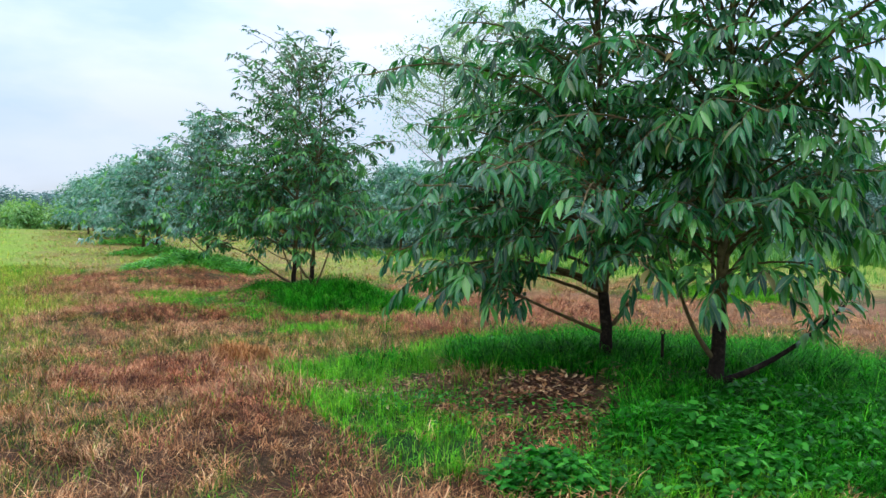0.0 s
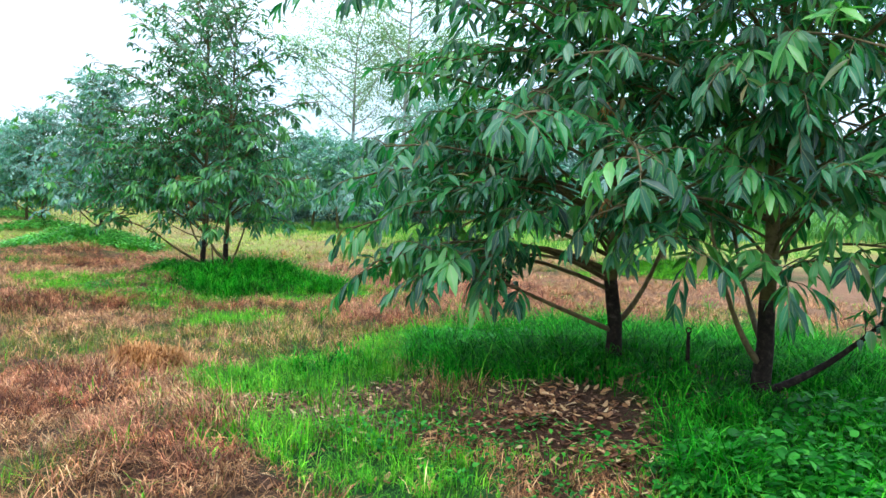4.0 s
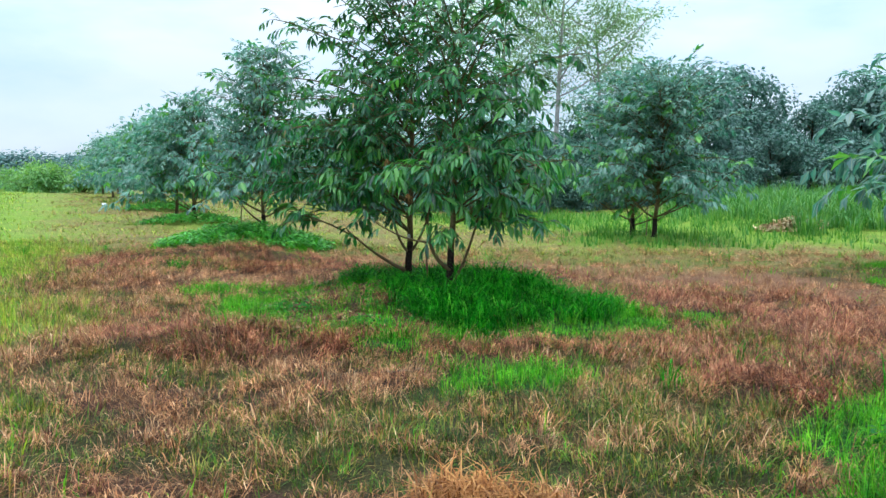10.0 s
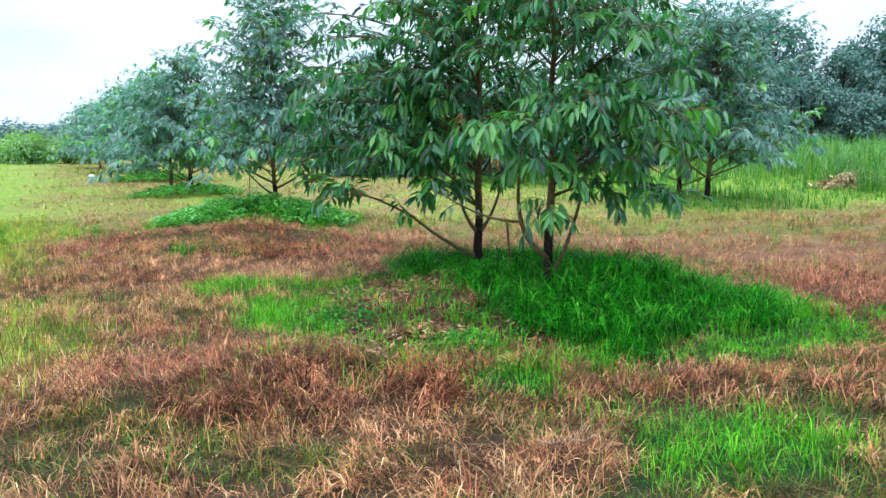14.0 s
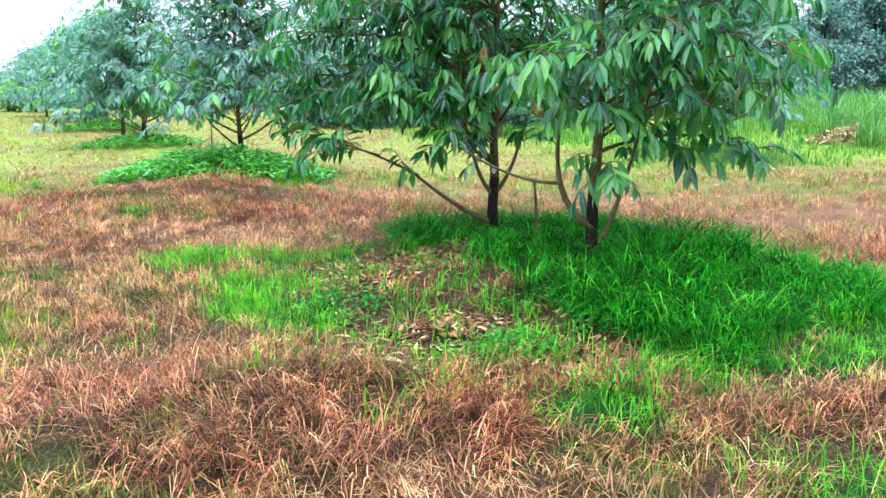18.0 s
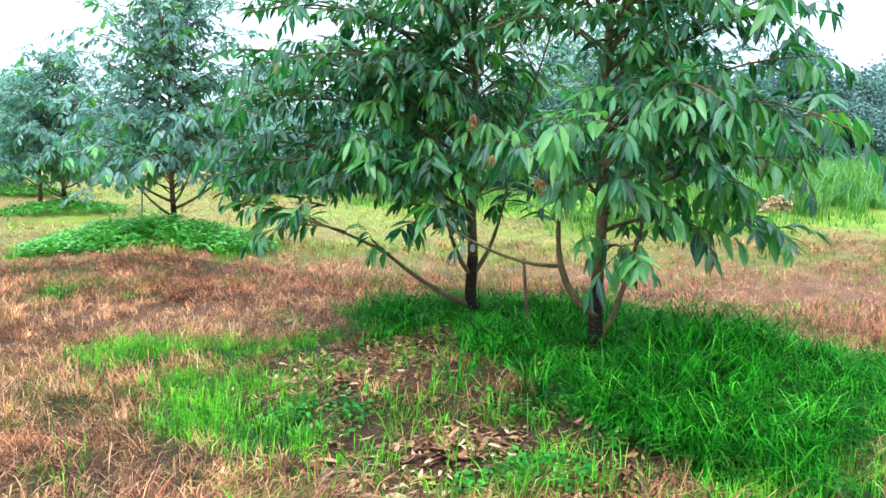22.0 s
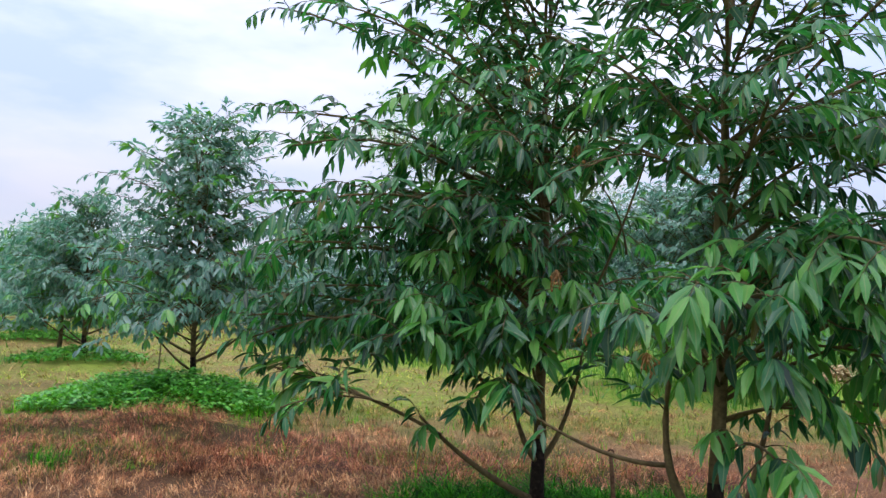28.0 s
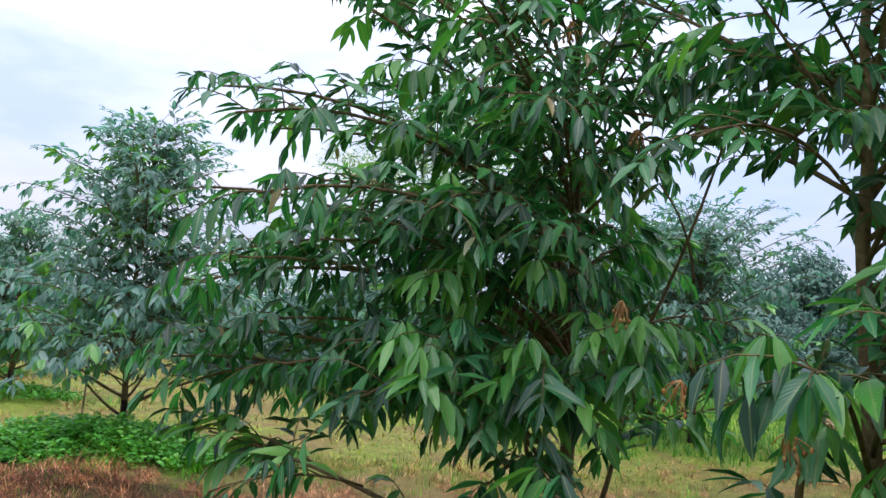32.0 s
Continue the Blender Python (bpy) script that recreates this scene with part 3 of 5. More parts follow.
# ---- grass ----
def blades(rs, x, y, length, width, lean, bend, lift=0.0, sliver=False, fine=False, az=None):
    """Arching blades, each of three, five or seven vertices: lean and bend in radians from upright."""
    k = len(x)
    az = rs.rand(k) * 2 * np.pi if az is None else az
    h = np.stack([np.cos(az), np.sin(az), np.zeros(k)], 1)
    side = np.stack([-np.sin(az), np.cos(az), np.zeros(k)], 1)
    up = np.array([[0, 0, 1.0]])
    base = np.stack([x, y, height(x, y) - 0.01 + lift], 1)
    a, b = lean[:, None], (lean + bend)[:, None]
    if sliver:
        tip = base + length[:, None] * (np.sin(a) * h + np.cos(a) * up)
        return np.stack([base - width[:, None] * side, base + width[:, None] * side, tip], 1).reshape(-1, 3), np.arange(k * 3).reshape(-1, 3)
    if fine:
        c, e = (lean + 0.5 * bend)[:, None], length[:, None] / 3
        one = base + e * (np.sin(a) * h + np.cos(a) * up)
        two = one + e * (np.sin(c) * h + np.cos(c) * up)
        tip = two + e * (np.sin(b) * h + np.cos(b) * up)
        w = width[:, None] * side
        V = np.stack([base - w * 0.7, base + w * 0.7, one - w, one + w, two - w * 0.75, two + w * 0.75, tip], 1).reshape(-1, 3)
        F = np.array([(0, 1, 3), (0, 3, 2), (2, 3, 5), (2, 5, 4), (4, 5, 6)])[None] + (np.arange(k) * 7)[:, None, None]
        return V, F.reshape(-1, 3)
    mid = base + length[:, None] * 0.5 * (np.sin(a) * h + np.cos(a) * up)
    tip = mid + length[:, None] * 0.5 * (np.sin(b) * h + np.cos(b) * up)
    w = width[:, None] * side
    V = np.stack([base - w * 0.8, base + w * 0.8, mid - w, mid + w, tip], 1).reshape(-1, 3)
    F = np.array([(0, 1, 3), (0, 3, 2), (2, 3, 4)])[None] + (np.arange(k) * 5)[:, None, None]
    return V, F.reshape(-1, 3)


def scatter(rs, count, box, keep):
    x, y = box[0] + rs.rand(count) * (box[1] - box[0]), box[2] + rs.rand(count) * (box[3] - box[2])
    ok = rs.rand(count) < keep(x, y)
    return x[ok], y[ok]


def in_view(x, y):
    """The strip that lies beside the way and ahead of it."""
    return ((x > -4.2 - 0.62 * (y - 2)) & (x < 3.8 + 0.50 * (y - 4)) & (x > -19)).astype(float)


def grow(name, label, seed, count, box, keep, size, thick, lean, bend, material, tufts=0, clump=0.11, lift=0.0, sliver=False, fine=False, comb=None):
    rs = np.random.RandomState(seed)
    x, y = scatter(rs, count, box, keep)
    if tufts:                                  # gather the blades into clumps
        t = rs.randint(0, max(1, len(x) // tufts), len(x))
        cx, cy = x[t], y[t]
        r = rs.rand(len(x)) ** 0.7 * clump
        a = rs.rand(len(x)) * 6.283
        x, y = cx + r * np.cos(a), cy + r * np.sin(a)
    k = len(x)
    az = None
    if comb is not None:                       # laid over in swathes that turn slowly from place to place
        az = 9.0 * lattice(x, y, 0.55, 33) + 5.0 * lattice(x, y, 1.6, 37) + comb * rs.randn(k)
    elif tufts:                                # arching outwards from the middle of the clump
        az = a + 0.7 * rs.randn(k)
    swell = 0.4 + 0.75 * lattice(x, y, 0.9, 91) + 0.5 * lattice(x, y, 2.6, 95)
    swell *= (1 - 0.5 * bell(x, y, 0.1, 5.3, 0.9)) * (1 - 0.45 * bell(x, y, -3.3, 15.2, 0.8)) * (1 + 0.25 * bell(x, y, -1.7, 14.2, 0.9)) * (1 - 0.65 * bell(x, y, -2.55, 14.65, 0.42)) * (1 - 0.5 * bell(x, y, -3.05, 16.2, 0.4)) * (1 - 0.55 * bell(x, y, 2.3, 6.0, 0.6)) * (1 - 0.45 * bell(x, y, 1.4, 6.75, 0.45))
    V, F = blades(rs, x, y, (size[0] + rs.rand(k) * (size[1] - size[0])) * swell, thick * (0.6 + 0.8 * rs.rand(k)),
                  lean[0] + rs.rand(k) * (lean[1] - lean[0]), bend[0] + rs.rand(k) * (bend[1] - bend[0]), lift * rs.rand(k), sliver, fine, az)
    return tagged(new(name, np_mesh(name, V, F, material)), label, "grass", kind="stuff")


NEAR = (-19.0, 8.0, 2.0, 25.0)
def k_dry(x, y):
    t, f, li, ru, pa, sd = cover(x, y)
    return in_view(x, y) * np.clip(1 - 0.95 * f - t - 1.1 * li - 0.6 * pa - 0.85 * sd, 0.0, 1) * (1 - 0.85 * ru) * (1 - 0.85 * bell(x, y, -3.2, 14.7, 1.2))
def k_russet(x, y):
    t, f, li, ru, pa, sd = cover(x, y)
    return in_view(x, y) * np.clip(0.10 + ru - 0.9 * f - t - 1.1 * li - 0.3 * pa - 0.8 * sd, 0, 1)
def k_pale(x, y):
    t, f, li, ru, pa, sd = cover(x, y)
    return in_view(x, y) * np.clip(pa - 0.8 * f - t - 0.5 * li, 0.0, 1)
def k_fresh(x, y):
    t, f, li, ru, pa, sd = cover(x, y)
    return in_view(x, y) * np.clip(f - 0.8 * t - 0.5 * li * f + 0.008 + 0.12 * li + 0.13 * bell(x, y, -3.0, 14.6, 2.0) * (1 - t) + 0.18 * bell(x, y, 0.6, 6.2, 1.6) * (1 - t), 0, 1)
def k_tall(x, y):
    t, f, li, ru, pa, sd = cover(x, y)
    return in_view(x, y) * np.clip(t - 1.3 * li, 0, 1)

def k_meadow(x, y):
    t, f, li, ru, pa, sd = cover(x, y)
    return in_view(x, y) * np.clip(sd - 0.8 * f, 0, 1)

grow("dead_grass", "matted brown dead grass lying flat on the orchard ground", 1, 420000, NEAR, lambda x, y: k_dry(x, y) * thin(x, y), (0.10, 0.24), 0.0030, (1.15, 1.62), (0, 0), THATCH, 20, 0.20, 0.05, True, comb=1.2)
grow("dead_grass_tufts", "clumps of bent straw-brown dead grass", 11, 900000, NEAR, lambda x, y: k_dry(x, y) * thin(x, y), (0.08, 0.25), 0.0020, (0.4, 1.4), (0.2, 1.6), STRAW, 38, 0.11, 0.04, comb=1.5)
grow("russet_thatch", "reddish-brown withered grass pressed flat", 13, 460000, NEAR, lambda x, y: k_russet(x, y) * thin(x, y), (0.12, 0.28), 0.0030, (1.15, 1.62), (0, 0), THATCH, 20, 0.20, 0.05, True, comb=1.2)
grow("russet_grass", "reddish-brown withered grass lying in swathes", 2, 1200000, NEAR, lambda x, y: k_russet(x, y) * thin(x, y), (0.10, 0.28), 0.0020, (0.45, 1.45), (0.2, 1.5), RUSSET, 36, 0.12, 0.05, comb=1.3)
grow("yellowing_turf", "fine short olive turf under the dead grass", 14, 760000, NEAR, lambda x, y: np.clip(k_pale(x, y) + 0.05 * k_dry(x, y), 0, 1) * thin(x, y), (0.05, 0.15), 0.0034, (0.1, 1.3), (0, 0), PALE, 9, 0.12, 0.0, True)
grow("yellowing_grass", "short yellow-green grass growing through the dead thatch", 3, 260000, NEAR, lambda x, y: k_pale(x, y) * thin(x, y), (0.10, 0.24), 0.0024, (0.2, 1.1), (0.2, 1.3), PALE, 18, 0.13)
grow("meadow_grass", "yellow-green meadow grass along the edge of the orchard", 12, 420000, NEAR, k_meadow, (0.08, 0.22), 0.0055, (0.1, 0.9), (0, 0), MEADOW, 3, 0.15, 0.0, True)
grow("young_grass", "bright green young grass in patches beside the mounds", 4, 950000, NEAR, k_fresh, (0.10, 0.26), 0.0024, (0.0, 0.8), (0.3, 1.6), FRESH, 12)
grow("tall_grass", "lush dark green tall grass on the planting mounds", 5, 950000, NEAR, k_tall, (0.26, 0.50), 0.0034, (0.05, 0.6), (1.0, 2.4), GRASS, 20, 0.10, fine=True)
# farther off: fewer and coarser blades
FAR = (-45.0, 22.0, 24.0, 62.0)
def far_view(x, y):
    return (np.abs(x + 3 + 0.05 * (y - 24)) < 0.62 * y + 2).astype(float)
grow("distant_dead_grass", "withered brown grass across the orchard lanes", 6, 120000, FAR, lambda x, y: far_view(x, y) * np.clip(1 - cover(x, y)[1] - 0.7 * cover(x, y)[4] - cover(x, y)[5], 0, 1), (0.12, 0.28), 0.013, (0.9, 1.5), (0, 0), HAY, 3, 0.25, 0.0, True)
grow("distant_yellow_grass", "yellow-green grass across the orchard lanes", 7, 120000, FAR, lambda x, y: far_view(x, y) * np.clip(cover(x, y)[4] - cover(x, y)[1], 0, 1), (0.12, 0.26), 0.013, (0.8, 1.5), (0, 0), MEADOW, 3, 0.25, 0.0, True)
grow("distant_green_grass", "green grass under the farther trees", 8, 120000, FAR, lambda x, y: far_view(x, y) * cover(x, y)[1], (0.14, 0.36), 0.018, (0.0, 0.9), (0, 0), LANE, 3, 0.2, 0.0, True)
grow("tall_bank_grass", "tall pale green grass on the bank before the woods", 9, 34000, (4.0, 32.0, 29.0, 42.0), lambda x, y: np.clip((x - 6.5 + 0.12 * (y - 30) + 3 * (lattice(x, y, 0.4, 3) - 0.5)) / 2, 0, 1), (0.45, 1.15), 0.013, (0.0, 0.6), (0.3, 1.6), BANK, 26, 0.28)
grow("field_grass", "yellow-green grass of the open field beside the orchard", 10, 260000, (-62.0, -12.0, 18.0, 66.0), lambda x, y: np.clip((-7.0 - 0.51 * (y - 13) - x) / 6.0, 0, 1) * (x > -6 - 0.75 * y) * np.clip(1.3 - y / 60, 0.2, 1), (0.10, 0.26), 0.016, (0.3, 1.4), (0, 0), MEADOW, 2, 0.3, 0.0, True)


# ---- broad-leaved weeds ----
def weeds(name, label, seed, spots, count, size, tall, material=WEED):
    rs = np.random.RandomState(seed)
    P, D, U, L, W = [], [], [], [], []
    for cx, cy, rx, ry in spots:
        for _ in range(count):
            r, a = math.sqrt(rs.rand()), rs.rand() * 6.283
            x, y = cx + rx * r * math.cos(a), cy + ry * r * math.sin(a)
            z = float(height(x, y)) + (0.04 + rs.rand() * tall) * (1.1 - r * 0.5)
            for k in range(rs.randint(3, 6)):
                b = rs.rand() * 6.283
                d = (math.cos(b), math.sin(b), rs.uniform(-0.5, 0.7))
                P.append((x + 0.02 * d[0], y + 0.02 * d[1], z + rs.uniform(-0.03, 0.03)))
                D.append(d)
                U.append((rs.uniform(-0.6, 0.6), rs.uniform(-0.6, 0.6), 1))
                L.append(size * rs.uniform(0.6, 1.3))
                W.append(rs.uniform(0.55, 0.9))
    return tagged(new(name, leaf_mesh(name, HERB, P, D, U, L, W, material)), label, "weeds", kind="stuff")


weeds("broadleaf_weeds", "low broad-leaved green weeds at the foot of the mound", 21, [(0.7, 8.7, 0.6, 0.5), (1.3, 9.4, 0.7, 0.6), (0.6, 9.6, 0.5, 0.4), (2.4, 4.8, 1.2, 0.55), (1.4, 4.5, 0.9, 0.4), (3.4, 5.2, 0.9, 0.7), (2.6, 5.5, 0.9, 0.5), (1.6, 5.1, 0.6, 0.4), (0.65, 4.4, 0.35, 0.25)], 250, 0.06, 0.16)
weeds("herb_weeds", "small-leaved herbs among the grass of the mound", 22, [(-3.4, 15.95, 0.8, 0.35), (-2.55, 13.55, 0.35, 0.2), (-3.3, 13.15, 0.35, 0.2), (-3.9, 16.3, 0.5, 0.3), (-2.15, 13.0, 0.3, 0.2), (0.9, 7.6, 0.7, 0.5), (0.5, 5.6, 0.6, 0.4), (-0.1, 6.1, 0.5, 0.4), (0.9, 4.9, 0.6, 0.4), (-2.9, 14.1, 0.5, 0.3), (-4.2, 14.2, 0.4, 0.3)], 110, 0.034, 0.09)
weeds("creeper_cover", "dense green creeping weeds covering the farther mound", 23, [(-7.2, 23.1, 2.0, 1.2), (-7.8, 22.8, 1.3, 0.8), (-6.6, 23.1, 1.2, 0.8)], 760, 0.07, 0.24, CREEPER)
weeds("far_mound_cover", "green weeds covering the small far mounds", 24, [(-11.4, 31.8, 1.7, 1.1), (-15.6, 40.2, 1.7, 1.1)], 380, 0.11, 0.2, CREEPER)


# ---- leaf litter ----
def litter(name, label, seed, spots, count, size):
    rs = np.random.RandomState(seed)
    P, D, U, L, W = [], [], [], [], []
    for cx, cy, rx, ry, turn in spots:
        for _ in range(int(count * rx * ry * 2.2)):
            a, r = rs.rand() * 6.283, abs(rs.randn()) * 0.8
            c, s = math.cos(radians(turn)), math.sin(radians(turn))
            u, v = rx * r * math.cos(a), ry * r * math.sin(a)
            x, y = cx + u * c - v * s, cy + u * s + v * c
            b = rs.rand() * 6.283
            P.append((x, y, float(height(x, y)) + rs.uniform(0.004, 0.025)))
            D.append((math.cos(b), math.sin(b), rs.uniform(-0.12, 0.25)))
            U.append((rs.uniform(-0.4, 0.4), rs.uniform(-0.4, 0.4), rs.choice((-1, 1))))
            L.append(size * rs.uniform(0.7, 1.25))
            W.append(rs.uniform(0.7, 1.25))
    return tagged(new(name, leaf_mesh(name, PLAIN, P, D, U, L, W, DEADLEAF)), label, "leaf litter", kind="stuff")


litter("leaf_litter", "dry brown durian leaves fallen round the trunks", 31, LITTER_PATCHES, 1350, 0.066)
litter("stray_leaf_litter", "scattered dry leaves on the grass of the mounds", 32, [(-2.8, 14.8, 2.2, 1.8, 0), (1.4, 6.6, 1.9, 1.8, 0)], 22, 0.11)


# ---- trees ----
def bent(p0, p1, p2, k):
    s = np.linspace(0, 1, k)[:, None]
    p0, p1, p2 = (np.asarray(p, float) for p in (p0, p1, p2))
    return (1 - s) ** 2 * p0 + 2 * s * (1 - s) * p1 + s * s * p2


def along_curve(C, step):
    d = np.concatenate([[0], np.cumsum(np.linalg.norm(np.diff(C, axis=0), axis=1))])
    t = np.arange(0, d[-1], step)
    return np.stack([np.interp(t, d, C[:, k]) for k in range(3)], 1), t / max(d[-1], 1e-6), d[-1]


def durian_tree(place, tall, spread, seed, label, group, detail=2, limbs=34, low=0.16, special=(), girth=0.085, tilt=(0.0, 0.0), step=0.080, size=0.150,
                bare=(), singles=0, taper=0.55, scaffold=4, sprays=(), fuller=(0.0, 0.0)):
    """A young durian: a dark straight stem, arching limbs and hanging, pointed leaves. special: limbs given by three points and the start of their twigs."""
    rs = np.random.RandomState(seed)
    tree = thing("durian_tree", (place[0], place[1], float(height(place[0], place[1])) - 0.02), label, "tree", group)
    top = np.array([tilt[0], tilt[1], tall])
    stem = bent((0, 0, -0.1), (top[0] * 0.45 + rs.uniform(-0.06, 0.06), top[1] * 0.45, tall * 0.5), top, 14)
    low_part = np.linspace(0, 1, 14) ** 1.35
    stem = np.stack([np.interp(low_part, np.linspace(0, 1, 14), stem[:, k]) for k in range(3)], 1)
    stem[2:-2, :2] += rs.uniform(-0.018, 0.018, (10, 2))
    radii = girth * (1 - np.linspace(0, 1, 14) * 0.9) * np.array([1.3, 1.1] + [1] * 12)
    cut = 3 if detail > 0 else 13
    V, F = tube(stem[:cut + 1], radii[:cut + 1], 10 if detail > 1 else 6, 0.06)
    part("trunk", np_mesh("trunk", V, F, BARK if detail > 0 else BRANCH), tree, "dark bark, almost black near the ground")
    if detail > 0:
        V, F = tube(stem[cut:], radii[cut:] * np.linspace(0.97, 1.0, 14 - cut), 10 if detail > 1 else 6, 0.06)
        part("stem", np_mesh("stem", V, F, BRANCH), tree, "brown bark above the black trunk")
    curves = []
    base = np.array(tree.location)
    for end in sprays:                           # limbs whose leafy ends stand at known places
        e = np.asarray(end, float) - base
        run = math.hypot(e[0], e[1])
        z = max(e[2] * rs.uniform(0.5, 0.85), e[2] - run * rs.uniform(0.3, 0.7))
        if e[2] < 1.3:
            z = e[2] * rs.uniform(0.8, 1.05)
        s0 = np.array([np.interp(z, stem[:, 2], stem[:, 0]), np.interp(z, stem[:, 2], stem[:, 1]), z])
        curves.append((bent(s0, (s0 + e) / 2 + np.array([0, 0, 0.22 * run]), e, 9), 0.006 + 0.006 * run, 0.45 if e[0] > -1.05 else 0.38))
    for p0, p1, p2, r, lead in special:
        curves.append((bent(p0, p1, p2, 10), r, lead))
    for i in range(scaffold):                    # strong low limbs that rise from near the ground
        az = i * 6.283 / scaffold + rs.uniform(-0.5, 0.5) + seed
        out, z = np.array([math.cos(az), math.sin(az), 0]), rs.uniform(0.2, 0.6)
        reach = spread * rs.uniform(0.7, 0.95)
        curves.append((bent((0, 0, z), out * reach * 0.45 + np.array([0, 0, z + 0.25]), out * reach + np.array([0, 0, z + rs.uniform(1.05, 1.5)]), 10), 0.024, 0.5))
    for i in range(limbs):
        h = low + (0.985 - low) * ((i + rs.uniform(0.0, 0.9)) / limbs) ** 1.02
        az = i * 2.39996 + rs.uniform(-0.5, 0.5)
        if any(abs((math.degrees(az) - a0 + 180) % 360 - 180) < w and z0 < h < z1 for a0, w, z0, z1 in bare):
            continue
        z = h * tall
        reach = spread * min(1.0, (1.03 - h) / (1 - 0.34)) ** taper * (rs.uniform(0.5, 1.08) if detail > 1 else rs.uniform(0.6, 1.0))
        reach *= 1 + fuller[1] * math.cos(az - radians(fuller[0]))
        out = np.array([math.cos(az), math.sin(az), 0])
        s0 = np.array([np.interp(z, stem[:, 2], stem[:, 0]), np.interp(z, stem[:, 2], stem[:, 1]), z])
        rise = rs.uniform(0.35, 0.85) + 0.55 * max(0.0, h - 0.4)
        p1 = s0 + out * reach * 0.5 + np.array([0, 0, reach * rise * 0.75])
        p2 = s0 + out * reach + np.array([rs.uniform(-0.2, 0.2), rs.uniform(-0.2, 0.2), reach * (rise * rs.uniform(0.7, 1.1) - (0.28 if h < 0.45 else 0.05))])
        curves.append((bent(s0, p1, p2, 9), 0.004 + 0.0055 * reach, 0.34 if h < 0.3 else 0.12))
    P, D, U, L, W, young, bearer, borne = [], [], [], [], [], [], [], []
    pitch = (0.125, 0.066, 0.044)[detail]        # from leaf to leaf along a twig
    for C, r, lead in curves:
        pieces = [tube(C, np.linspace(r, r * 0.25 + 0.002, len(C)), 6 if detail > 1 else 4)]
        Q, t, length = along_curve(C, step)
        T = np.gradient(Q, axis=0) if len(Q) > 1 else np.zeros_like(Q)
        lush = 0.10 if lead < 0.4 else 0.42
        for k in range(len(Q)):
            if (t[k] < lead and length > 0.5) or (detail > 1 and rs.rand() < 1.0 * (Q[k][2] / tall - 0.42)):
                continue
            tan = T[k] / (np.linalg.norm(T[k]) + 1e-9)
            flank = np.cross(tan, (0, 0, 1.0))
            flank /= np.linalg.norm(flank) + 1e-9
            sgn = 1 if k % 2 else -1
            last = k == len(Q) - 1
            fresh = rs.rand() < lush
            reach = rs.uniform(0.20, 0.46) * (1.15 - 0.45 * t[k])
            d = tan * (rs.uniform(0.35, 0.8) if not last else 1.3) + flank * sgn * rs.uniform(0.5, 1.0) * (0.15 if last else 1) + np.array([0, 0, rs.uniform(-0.6, 0.9)])
            d /= np.linalg.norm(d)
            e = Q[k] + d * reach + np.array([0, 0, -0.75 * reach * reach])
            tw = bent(Q[k], Q[k] + d * reach * 0.55 + np.array([0, 0, 0.12 * reach]), e, 4)
            if detail > 0:
                pieces.append(tube(tw[::1 if detail > 1 else 3], np.linspace(0.0045, 0.0018, 4)[::1 if detail > 1 else 3], 3))
            spots, ts, _ = along_curve(tw, pitch)
            td = np.gradient(spots, axis=0) if len(spots) > 1 else np.array([d])
            hang0 = rs.uniform(0.05, 0.95) - 0.6 * max(0.0, Q[k][2] / tall - 0.4)
            stout = size * rs.uniform(0.85, 1.15) * (1.08 - 0.25 * Q[k][2] / tall) * (1.3 if fresh else 1.0)
            for j in range(len(spots)):
                if ts[j] < 0.12 and len(spots) > 2:
                    continue
                a = td[j] / (np.linalg.norm(td[j]) + 1e-9)
                f = np.cross(a, (0, 0, 1.0))
                f /= np.linalg.norm(f) + 1e-9
                tip = j == len(spots) - 1
                for sg in ((-0.8, 0.1, 0.8) if tip else ((1.0,) if j % 2 else (-1.0,))):
                    hang = hang0 + rs.uniform(-0.3, 0.3)
                    P.append(spots[j])
                    D.append(a * rs.uniform(0.4, 0.85) + f * sg * rs.uniform(0.45, 0.9) + np.array([rs.uniform(-0.2, 0.2), rs.uniform(-0.2, 0.2), -hang]))
                    U.append(a * 0.4 + f * sg * 0.25 + np.array([rs.uniform(-0.5, 0.5), rs.uniform(-0.5, 0.5), 0.9]))
                    L.append(stout * rs.uniform(0.72, 1.15) * (0.8 + 0.35 * math.sin(3.1 * ts[j])))
                    W.append(rs.uniform(0.7, 1.0) * (1.0 if detail > 1 else 1.2))
                    young.append(fresh and ts[j] > 0.25)
                    bearer.append(len(borne))
        if detail > 0:
            V, F = merged(pieces)
            borne.append(part("limb", np_mesh("limb", V, F, BARK if C[0][2] < 0.05 else BRANCH), tree))
        if lead == 0.45:                         # a bunch of young leaves hanging like fingers from the end
            for q_ in (Q[-1], Q[-1] + rs.uniform(-0.12, 0.12, 3)):
                turn0 = rs.rand() * 6.283
                for m_ in range(7):
                    b_ = turn0 + m_ * 0.9 + rs.uniform(-0.2, 0.2)
                    P.append(q_ + np.array([0.02 * math.cos(b_), 0.02 * math.sin(b_), 0.0]))
                    D.append(np.array([math.cos(b_) * 0.6, math.sin(b_) * 0.6, -rs.uniform(0.45, 1.3)]))
                    U.append(np.array([math.cos(b_), math.sin(b_), 0.6]))
                    L.append(size * rs.uniform(0.95, 1.35))
                    W.append(rs.uniform(0.75, 1.0))
                    young.append(True)
                    bearer.append(len(borne) - 1)
    P, D, U, L, W, young = (np.array(a) for a in (P, D, U, L, W, young))
    template = (ROUGH, PLAIN, FINE)[detail]
    lone = np.zeros(len(P), bool)
